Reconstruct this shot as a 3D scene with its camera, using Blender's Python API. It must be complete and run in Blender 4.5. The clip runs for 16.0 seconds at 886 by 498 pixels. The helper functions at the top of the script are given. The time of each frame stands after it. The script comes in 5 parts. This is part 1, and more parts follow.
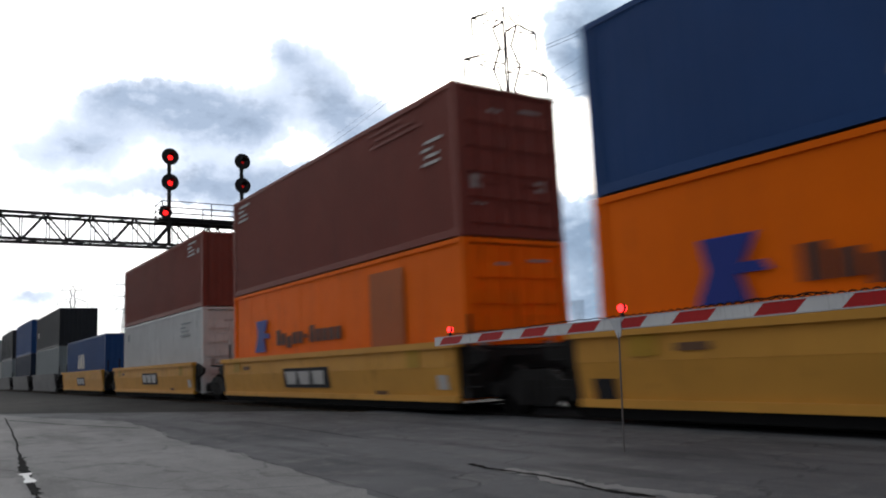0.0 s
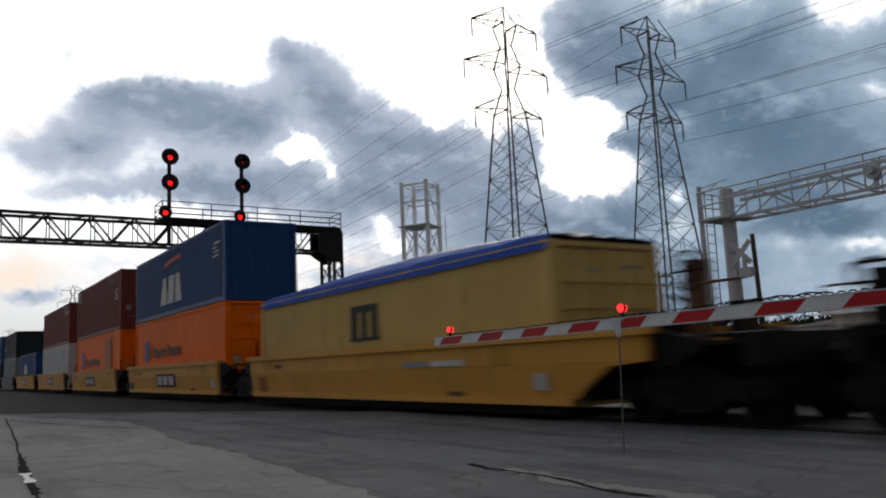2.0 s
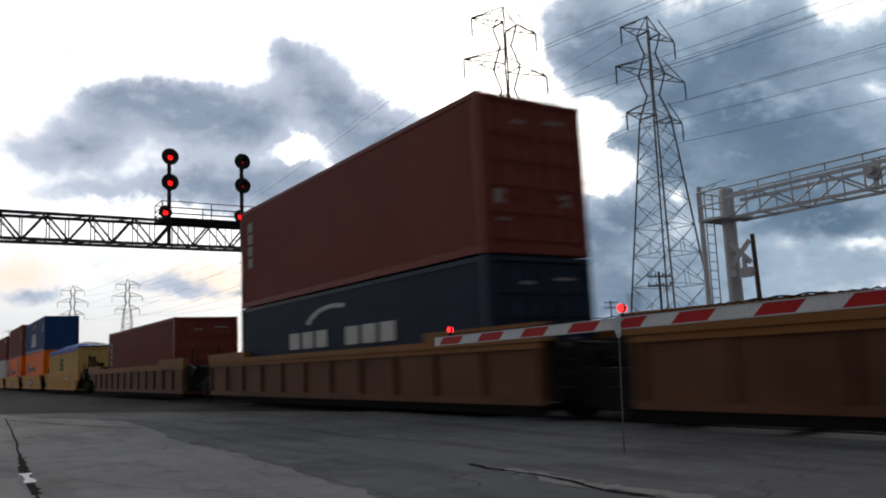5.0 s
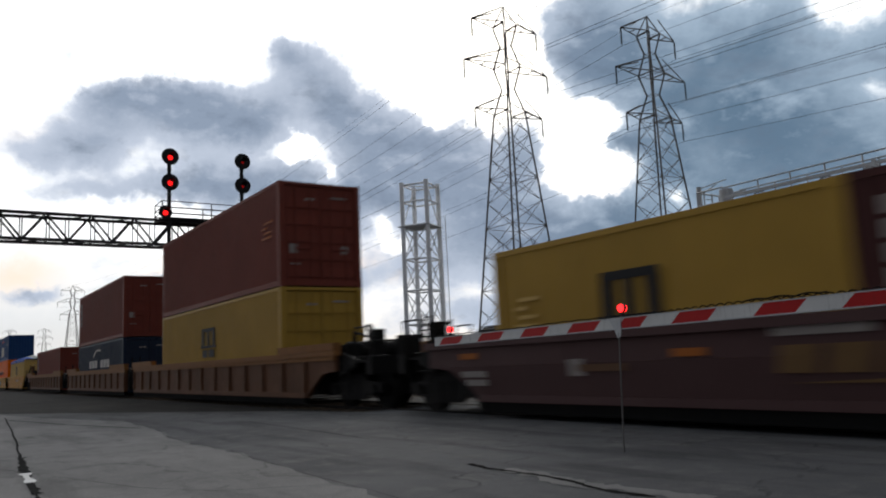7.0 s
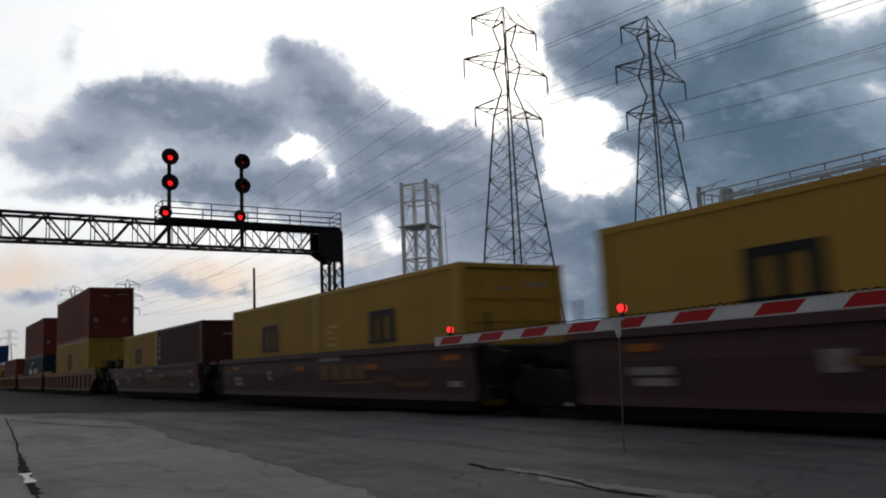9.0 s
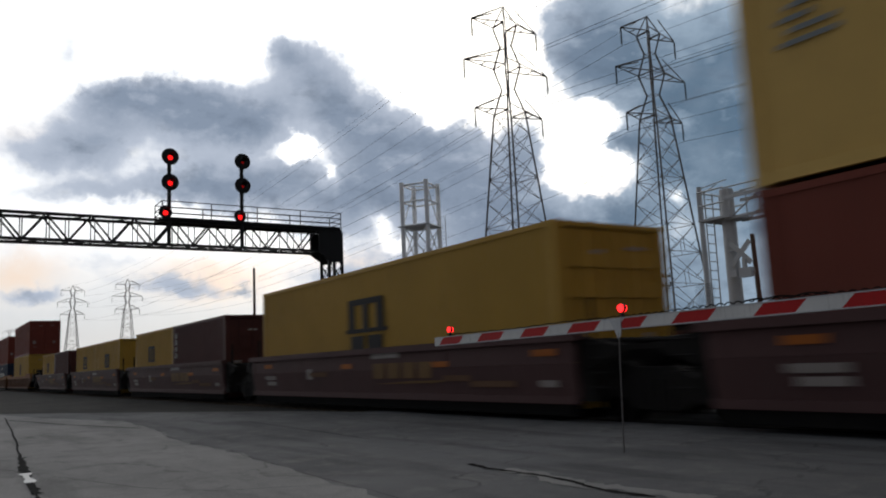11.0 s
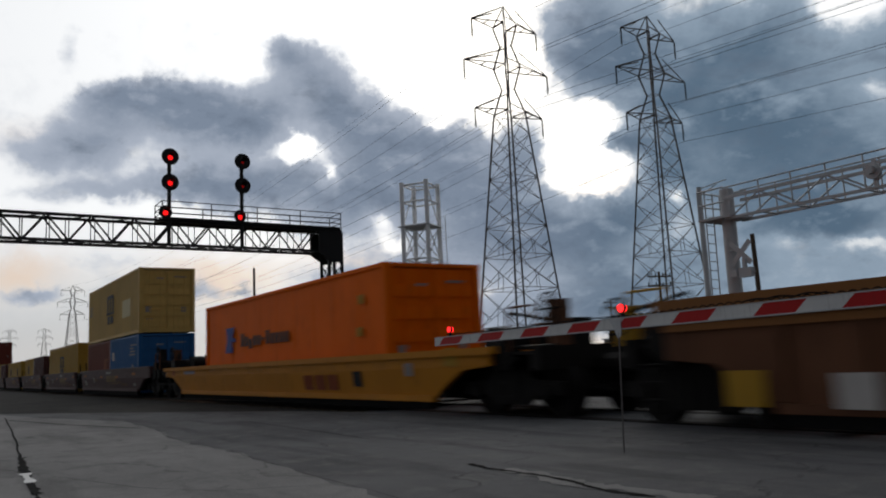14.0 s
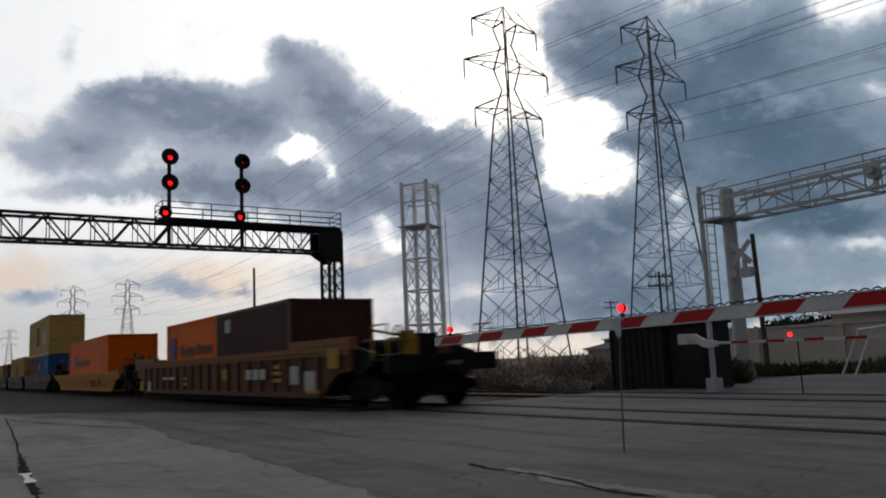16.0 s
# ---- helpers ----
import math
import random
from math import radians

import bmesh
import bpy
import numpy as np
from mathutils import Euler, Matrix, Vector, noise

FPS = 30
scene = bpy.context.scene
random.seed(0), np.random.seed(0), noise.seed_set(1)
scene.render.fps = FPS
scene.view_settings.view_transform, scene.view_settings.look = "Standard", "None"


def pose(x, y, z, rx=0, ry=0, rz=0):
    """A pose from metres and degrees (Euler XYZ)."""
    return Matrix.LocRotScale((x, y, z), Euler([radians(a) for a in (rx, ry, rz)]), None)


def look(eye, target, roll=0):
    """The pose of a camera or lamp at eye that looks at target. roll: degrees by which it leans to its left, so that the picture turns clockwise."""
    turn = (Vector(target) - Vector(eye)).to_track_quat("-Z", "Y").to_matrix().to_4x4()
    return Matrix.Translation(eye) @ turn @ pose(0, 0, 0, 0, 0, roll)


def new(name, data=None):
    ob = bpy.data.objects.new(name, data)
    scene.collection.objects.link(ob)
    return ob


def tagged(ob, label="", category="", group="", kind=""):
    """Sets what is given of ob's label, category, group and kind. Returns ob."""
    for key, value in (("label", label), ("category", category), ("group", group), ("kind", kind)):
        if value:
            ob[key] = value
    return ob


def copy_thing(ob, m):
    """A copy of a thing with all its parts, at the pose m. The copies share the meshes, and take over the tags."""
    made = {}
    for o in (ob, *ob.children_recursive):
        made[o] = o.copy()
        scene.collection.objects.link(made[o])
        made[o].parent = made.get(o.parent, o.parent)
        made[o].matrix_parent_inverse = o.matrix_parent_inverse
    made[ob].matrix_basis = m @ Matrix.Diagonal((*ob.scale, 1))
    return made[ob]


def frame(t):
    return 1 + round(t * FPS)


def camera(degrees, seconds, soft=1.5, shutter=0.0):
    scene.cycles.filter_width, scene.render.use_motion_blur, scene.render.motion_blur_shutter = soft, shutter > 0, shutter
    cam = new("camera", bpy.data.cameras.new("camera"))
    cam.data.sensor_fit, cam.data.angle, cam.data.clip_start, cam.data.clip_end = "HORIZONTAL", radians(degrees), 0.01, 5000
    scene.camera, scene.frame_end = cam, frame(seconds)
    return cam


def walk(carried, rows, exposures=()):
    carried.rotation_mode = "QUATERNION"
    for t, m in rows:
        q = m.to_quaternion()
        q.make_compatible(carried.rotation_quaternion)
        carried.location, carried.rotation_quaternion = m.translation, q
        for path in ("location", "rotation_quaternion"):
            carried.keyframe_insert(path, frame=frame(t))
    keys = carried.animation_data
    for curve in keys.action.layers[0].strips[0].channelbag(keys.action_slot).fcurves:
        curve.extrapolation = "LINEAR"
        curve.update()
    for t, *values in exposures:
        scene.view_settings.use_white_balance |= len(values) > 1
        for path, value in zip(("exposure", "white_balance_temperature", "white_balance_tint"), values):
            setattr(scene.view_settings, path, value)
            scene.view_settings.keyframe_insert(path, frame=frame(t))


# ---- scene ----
EYE = Vector((0.0, 0.0, 0.957))
YAW, PITCH, ROLL = radians(56.184), radians(8.089), -2.615
AIM = Vector((-math.sin(YAW) * math.cos(PITCH), math.cos(YAW) * math.cos(PITCH), math.sin(PITCH)))
cam = camera(58.79, 16.0, soft=2.0, shutter=0.55)
walk(cam, [(0.0, look(EYE, EYE + AIM, ROLL)), (16.0, look(EYE, EYE + AIM, ROLL))],
     exposures=[(0.0, 0.80), (0.5, 0.90), (1.0, 0.75), (1.5, 0.4), (2.0, 0.05), (2.5, -0.2), (3.5, -0.3), (4.2, -0.25), (6.0, 0.6), (6.5, 0.55), (7.0, 0.15), (7.5, -0.1), (9.0, -0.3), (11.3, 0.0), (12.5, 0.1), (13.0, -0.15), (14.5, -0.35), (16.0, -0.38)])

TRACK_NEAR = 7.978      # side of the boxes nearest the road
TRACK = TRACK_NEAR + 1.219
SPEED = 14.273
BOX_W = 2.438


# ------------------------------------------------------------------ light
class Net:
    """Small shorthand for shader node trees."""

    def __init__(self, tree):
        self.t = tree
        tree.nodes.clear()

    def n(self, kind, ins=None, op=""):
        node = self.t.nodes.new(kind)
        if op and kind == "ShaderNodeMapRange":
            node.interpolation_type = op
        elif op and kind == "ShaderNodeTexVoronoi":
            node.feature = op
        elif op:
            node.operation = op
        for k, v in (ins or {}).items():
            self.put(node.inputs[k], v)
        return node

    def put(self, socket, v):
        if isinstance(v, bpy.types.NodeSocket):
            self.t.links.new(v, socket)
        else:
            socket.default_value = v

    def m(self, op, a, b=0.0, c=0.0, clamp=False):
        node = self.t.nodes.new("ShaderNodeMath")
        node.operation, node.use_clamp = op, clamp
        for s, v in zip(node.inputs, (a, b, c)):
            self.put(s, v)
        return node.outputs[0]

    def dot(self, a, v):
        node = self.t.nodes.new("ShaderNodeVectorMath")
        node.operation = "DOT_PRODUCT"
        self.put(node.inputs[0], a)
        self.put(node.inputs[1], v)
        return node.outputs["Value"]

    def mix(self, f, a, b, blend="MIX"):
        node = self.t.nodes.new("ShaderNodeMix")
        node.data_type, node.blend_type, node.clamp_factor = "RGBA", blend, True
        self.put(node.inputs[0], f)
        for s, v in ((node.inputs[6], a), (node.inputs[7], b)):
            self.put(s, (*v, 1) if isinstance(v, tuple) and len(v) == 3 else v)
        return node.outputs[2]

    def step(self, x, lo, hi):
        node = self.n("ShaderNodeMapRange", {0: x, 1: lo, 2: hi, 3: 0.0, 4: 1.0}, op="SMOOTHSTEP")
        return node.outputs[0]

    def noise(self, vec, scale, detail=4.0, rough=0.55):
        node = self.n("ShaderNodeTexNoise", {"Vector": vec, "Scale": scale, "Detail": detail, "Roughness": rough})
        return node.outputs[0]


SUN_AZ, SUN_EL = radians(50.5), radians(23.0)     # azimuth from +y towards -x
SUN_DIR = Vector((-math.sin(SUN_AZ) * math.cos(SUN_EL), math.cos(SUN_AZ) * math.cos(SUN_EL), math.sin(SUN_EL)))


def cloudy_sky():
    world = bpy.data.worlds.new("evening_sky")
    scene.world = world
    world.use_nodes = True
    k = Net(world.node_tree)
    d = k.n("ShaderNodeTexCoord").outputs["Generated"]
    nishita = k.n("ShaderNodeTexSky")
    nishita.sky_type, nishita.sun_disc = "NISHITA", False
    nishita.sun_elevation, nishita.sun_rotation = SUN_EL, -SUN_AZ
    sky = nishita.outputs[0]
    clear = k.mix(1.0, sky, (0.10, 0.10, 0.10), "MULTIPLY")
    # flat chart of the western sky, one unit = 45 degrees from its middle
    right = Vector((math.cos(YAW), math.sin(YAW), 0))
    up = right.cross(AIM)
    r2 = right * math.cos(radians(ROLL)) + up * math.sin(radians(ROLL))
    u2 = up * math.cos(radians(ROLL)) - right * math.sin(radians(ROLL))
    depth = k.m("MAXIMUM", k.dot(d, AIM), 0.12)
    warp1 = k.noise(d, 5.0, 6.0, 0.6)
    warp2 = k.noise(d, 17.0, 7.0, 0.62)

    def bent(scale, amount, vec):
        """Shift a direction by coloured noise, so that cloud outlines curl."""
        n = k.n("ShaderNodeTexNoise", {"Vector": vec, "Scale": scale, "Detail": 5.0, "Roughness": 0.6}).outputs[1]
        off = k.n("ShaderNodeVectorMath", {0: n, 1: (0.5, 0.5, 0.5)}, op="SUBTRACT").outputs[0]
        off = k.n("ShaderNodeVectorMath", {0: off, 3: amount}, op="SCALE").outputs[0]
        return k.n("ShaderNodeVectorMath", {0: vec, 1: off}, op="ADD").outputs[0]

    curled = bent(26.0, 0.040, bent(8.0, 0.045, d))
    u = k.m("DIVIDE", k.dot(curled, r2), depth)
    v = k.m("DIVIDE", k.dot(curled, u2), depth)

    def blob(x, y, rx, ry):
        """One cloud: its middle and half sizes on the chart, in thousandths."""
        a = k.m("DIVIDE", k.m("SUBTRACT", u, x / 1000), rx / 1000)
        b = k.m("DIVIDE", k.m("SUBTRACT", v, y / 1000), ry / 1000)
        r = k.m("ADD", k.m("MULTIPLY", a, a), k.m("MULTIPLY", b, b))
        return k.m("POWER", 2.718, k.m("MULTIPLY", r, -0.9))

    def heap(rows):
        total = None
        for row in rows:
            b = blob(*row[:4])
            if len(row) > 4:
                b = k.m("MULTIPLY", b, row[4])
            total = b if total is None else k.m("ADD", total, b)
        return total

    grey = heap(GREY_CLOUDS)
    gaps = heap(BRIGHT_GAPS)
    cover = k.m("SUBTRACT", grey, gaps)
    behind = k.step(k.dot(d, AIM), 0.55, 0.2)
    cover = k.m("ADD", cover, k.m("MULTIPLY", behind, k.m("MULTIPLY_ADD", warp1, 1.6, 0.6)))
    flat = k.n("ShaderNodeMapping", {0: d, 3: (1.0, 1.0, 1.8)}).outputs[0]
    billow = k.noise(flat, 12.0, 8.0, 0.58)
    ragged = k.m("ADD", cover, k.m("MULTIPLY", k.m("SUBTRACT", billow, 0.5), 1.1))
    mask = k.step(ragged, 0.16, 0.74)
    thick = k.step(ragged, 0.45, 1.5)
    # relief of the billows: lit from the hidden sun's side
    lee = k.n("ShaderNodeMapping", {0: d, 1: tuple(u2 * 0.022 + r2 * 0.008), 3: (1.0, 1.0, 1.8)}).outputs[0]
    relief = k.m("SUBTRACT", billow, k.noise(lee, 12.0, 8.0, 0.58))
    # thin bright overcast between the clouds, strongest round the hidden sun
    toward = k.dot(d, SUN_DIR)
    glow = k.m("POWER", k.m("MAXIMUM", toward, 0.0), 14.0)
    core = k.m("POWER", k.m("MAXIMUM", toward, 0.0), 120.0)
    low = k.step(v, 0.06, -0.12)
    veil = k.mix(low, (1.30, 1.31, 1.32), (0.72, 0.74, 0.79))
    warm = heap(WARM_LIGHT)
    veil = k.mix(k.m("MULTIPLY", warm, 0.8, clamp=True), veil, (1.05, 0.80, 0.62))
    veil = k.mix(1.0, veil, k.n("ShaderNodeCombineColor", {0: k.m("MULTIPLY_ADD", glow, 0.5, 0.92), 1: k.m("MULTIPLY_ADD", glow, 0.5, 0.92), 2: k.m("MULTIPLY_ADD", glow, 0.48, 0.92)}).outputs[0], "MULTIPLY")
    veil = k.mix(k.m("MULTIPLY", core, 0.7), veil, (2.6, 2.45, 2.2))
    wisp = k.m("MULTIPLY", k.step(warp2, 0.5, 0.75), 0.2)
    veil = k.mix(wisp, veil, (0.74, 0.77, 0.83))
    open_sky = k.mix(0.88, clear, veil)
    storm = k.step(u, 0.0, 0.34)
    thin_grey = k.mix(storm, (0.53, 0.59, 0.70), (0.37, 0.47, 0.585))
    deep_grey = k.mix(storm, (0.255, 0.315, 0.415), (0.112, 0.178, 0.258))
    shade = k.mix(thick, thin_grey, deep_grey)
    shade = k.mix(k.m("MULTIPLY", behind, 0.75), shade, (0.175, 0.165, 0.160))
    shade = k.mix(k.m("MULTIPLY_ADD", relief, 3.2, -0.05, clamp=True), shade, thin_grey)
    shade = k.mix(k.m("MULTIPLY_ADD", relief, -3.0, -0.10, clamp=True), shade, tuple(x * 0.8 for x in (0.14, 0.19, 0.27)))
    lit = k.mix(mask, open_sky, shade)
    # darker haze under the horizon
    z = k.n("ShaderNodeSeparateXYZ", {0: d}).outputs[2]
    lit = k.mix(k.step(z, 0.0, -0.05), lit, (0.10, 0.10, 0.10))
    bg = k.n("ShaderNodeBackground", {"Color": lit, "Strength": SKY_STRENGTH})
    k.t.links.new(bg.outputs[0], k.n("ShaderNodeOutputWorld").inputs[0])


SKY_STRENGTH = 1.0
GREY_CLOUDS = [(-312, 165, 119, 33), (-466, 129, 90, 36), (-344, 196, 63, 22), (-423, 188, 50, 24, 0.8), (-254, 155, 65, 30, 0.9), (-240, 86, 93, 33, 1.1), (-326, 83, 79, 23, 0.8),
               (-427, 76, 65, 13, 0.45), (-477, 256, 17, 32, 0.36), (-513, 65, 57, 16, 0.4), (-170, 222, 59, 45), (-200, 251, 29, 19, 0.7), (-125, 173, 43, 32), (-280, 282, 32, 11, 0.3),
               (-68, 137, 72, 42), (4, 130, 61, 32), (101, 126, 49, 56), (-68, 80, 86, 36, 0.95), (-118, 44, 79, 43, 0.85), (11, 69, 79, 45, 0.8), (87, 37, 65, 43, 0.9),
               (180, 26, 72, 37), (198, -35, 122, 50, 0.9), (11, -6, 101, 32, 0.75), (170, 274, 66, 61), (198, 231, 50, 36, 0.9), (320, 252, 122, 86, 0.85), (471, 231, 122, 79, 0.85),
               (371, 144, 101, 57, 0.8), (277, 180, 50, 36, 0.7), (500, 109, 108, 65, 0.85), (285, 101, 43, 36, 0.8), (234, 47, 43, 25, 0.7), (385, 58, 115, 43, 0.9), (500, 29, 86, 27, 0.9),
               (371, -21, 129, 40, 0.6), (529, -28, 86, 25, 0.5), (227, 131, 30, 13, 0.95), (-341, -46, 56, 16, 0.85), (-520, -57, 45, 11, 0.8), (-262, -53, 22, 10, 0.6), (-434, -14, 86, 13, 0.3),
               (-118, -42, 86, 22, 0.55), (658, 173, 101, 187, 0.9), (335, -82, 244, 32, 0.8), (47, -86, 172, 25, 0.5)]
BRIGHT_GAPS = [(175, 147, 32, 33, 0.95), (193, 83, 27, 14, 0.9), (144, 112, 19, 36, 0.6), (295, 69, 17, 16, 0.7), (-179, 129, 24, 20, 1.0), (-141, 93, 11, 22, 0.9), (-226, 119, 29, 10, 0.12),
               (-75, 40, 19, 22, 0.7), (-57, 11, 22, 10, 0.5), (554, 209, 29, 24, 0.5), (507, 308, 43, 13, 0.5), (76, 231, 34, 79, 1.2), (-10, 155, 17, 10, 0.7), (443, 6, 65, 7, 0.2),
               (536, 1, 36, 9, 0.35)]
WARM_LIGHT = [(-294, -35, 79, 26), (-545, -28, 61, 25), (-89, -21, 61, 18), (195, 80, 36, 20, 0.7), (-520, 144, 43, 22, 0.4)]
cloudy_sky()

sun = new("sun", bpy.data.lights.new("sun", "SUN"))
sun.data.energy, sun.data.angle, sun.data.color = 0.5, radians(20), (1.0, 0.95, 0.88)
sun.matrix_world = look(SUN_DIR * 100, (0, 0, 0))


# ------------------------------------------------------------------ materials
def paint(name, color, rough=0.5, metal=0.0, dirt=0.35, dirt_color=(0.05, 0.04, 0.035), scale=1.0, bump=0.15, spec=0.14, rust=0.0, spread=0.08, streak=True):
    """Weathered surface: broad fading, streaks of dirt running down, fine grain."""
    mat = bpy.data.materials.new(name)
    mat.use_nodes = True
    k = Net(mat.node_tree)
    geo = k.n("ShaderNodeTexCoord").outputs["Object"]
    rnd = k.n("ShaderNodeObjectInfo").outputs["Random"]
    shift = k.n("ShaderNodeVectorMath", {0: geo, 1: k.n("ShaderNodeCombineXYZ", {0: k.m("MULTIPLY", rnd, 37.0), 1: 0.0, 2: k.m("MULTIPLY", rnd, 11.0)}).outputs[0]}, op="ADD").outputs[0]
    big = k.noise(shift, 0.55 * scale, 3.0)
    mid = k.noise(shift, 4.0 * scale, 5.0, 0.65)
    fine = k.noise(shift, 45.0 * scale, 3.0)
    stretch = k.n("ShaderNodeMapping", {0: shift, 3: (6.0, 6.0, 0.5)}).outputs[0]
    run = k.noise(stretch, 1.3 * scale, 4.0, 0.6)
    c = k.mix(k.step(big, 0.3, 0.75), tuple(x * (1 - spread) for x in color), tuple(min(1, x * (1 + spread)) for x in color))
    grime = k.m("MULTIPLY", k.step(run if streak else mid, 0.5, 0.78), k.step(mid, 0.3, 0.7))
    c = k.mix(k.m("MULTIPLY", grime, dirt), c, dirt_color)
    if rust:
        spots = k.m("MULTIPLY", k.step(mid, 0.62, 0.72), rust)
        c = k.mix(spots, c, (0.12, 0.05, 0.025))
    c = k.mix(k.m("MULTIPLY", fine, 0.12), c, tuple(x * 0.7 for x in color))
    bs = k.n("ShaderNodeBsdfPrincipled", {"Base Color": c, "Metallic": metal, "Roughness": k.m("MULTIPLY_ADD", mid, 0.25, rough - 0.1), "Specular IOR Level": spec})
    if bump:
        b = k.n("ShaderNodeBump", {"Strength": bump, "Distance": 0.01, "Height": k.m("ADD", mid, k.m("MULTIPLY", fine, 0.4))})
        k.put(bs.inputs["Normal"], b.outputs[0])
    k.t.links.new(bs.outputs[0], k.n("ShaderNodeOutputMaterial").inputs[0])
    return mat


def glowing(name, color, power):
    mat = bpy.data.materials.new(name)
    mat.use_nodes = True
    k = Net(mat.node_tree)
    e = k.n("ShaderNodeEmission", {"Color": (*color, 1), "Strength": power})
    k.t.links.new(e.outputs[0], k.n("ShaderNodeOutputMaterial").inputs[0])
    return mat


def pavement(name, light, dark, patch, cracks=0.5, rough=0.85):
    """Worn road surface with aggregate, oily patches and hairline cracks."""
    mat = bpy.data.materials.new(name)
    mat.use_nodes = True
    k = Net(mat.node_tree)
    p = k.n("ShaderNodeTexCoord").outputs["Object"]
    big = k.noise(p, 0.35, 5.0, 0.6)
    mid = k.noise(p, 2.2, 6.0, 0.65)
    grain = k.noise(p, 70.0, 2.0)
    lane = k.noise(k.n("ShaderNodeMapping", {0: p, 3: (0.3, 1.7, 1.0)}).outputs[0], 1.0, 4.0, 0.6)
    c = k.mix(k.step(big, 0.3, 0.7), dark, light)
    c = k.mix(k.m("MULTIPLY", k.step(mid, 0.48, 0.7), 0.75), c, patch)
    c = k.mix(k.m("MULTIPLY", k.step(lane, 0.48, 0.66), 0.6), c, tuple(x * 0.6 for x in dark))
    c = k.mix(k.step(grain, 0.55, 0.8), c, tuple(min(1, x * 1.5) for x in light))
    vor = k.n("ShaderNodeTexVoronoi", {"Vector": k.n("ShaderNodeVectorMath", {0: p, 1: k.n("ShaderNodeTexNoise", {"Vector": p, "Scale": 1.5, "Detail": 4.0}).outputs[1]}, op="ADD").outputs[0], "Scale": 0.5}, op="DISTANCE_TO_EDGE").outputs["Distance"]
    crack = k.m("MULTIPLY", k.step(vor, 0.018, 0.004), k.step(mid, 0.42, 0.6))
    c = k.mix(k.m("MULTIPLY", crack, cracks), c, (0.02, 0.02, 0.02))
    h = k.m("SUBTRACT", k.m("MULTIPLY_ADD", grain, 0.5, mid), crack)
    b = k.n("ShaderNodeBump", {"Strength": 0.35, "Distance": 0.02, "Height": h})
    bs = k.n("ShaderNodeBsdfPrincipled", {"Base Color": c, "Roughness": k.m("MULTIPLY_ADD", mid, 0.2, rough - 0.1), "Normal": b.outputs[0], "Specular IOR Level": 0.06})
    k.t.links.new(bs.outputs[0], k.n("ShaderNodeOutputMaterial").inputs[0])
    return mat


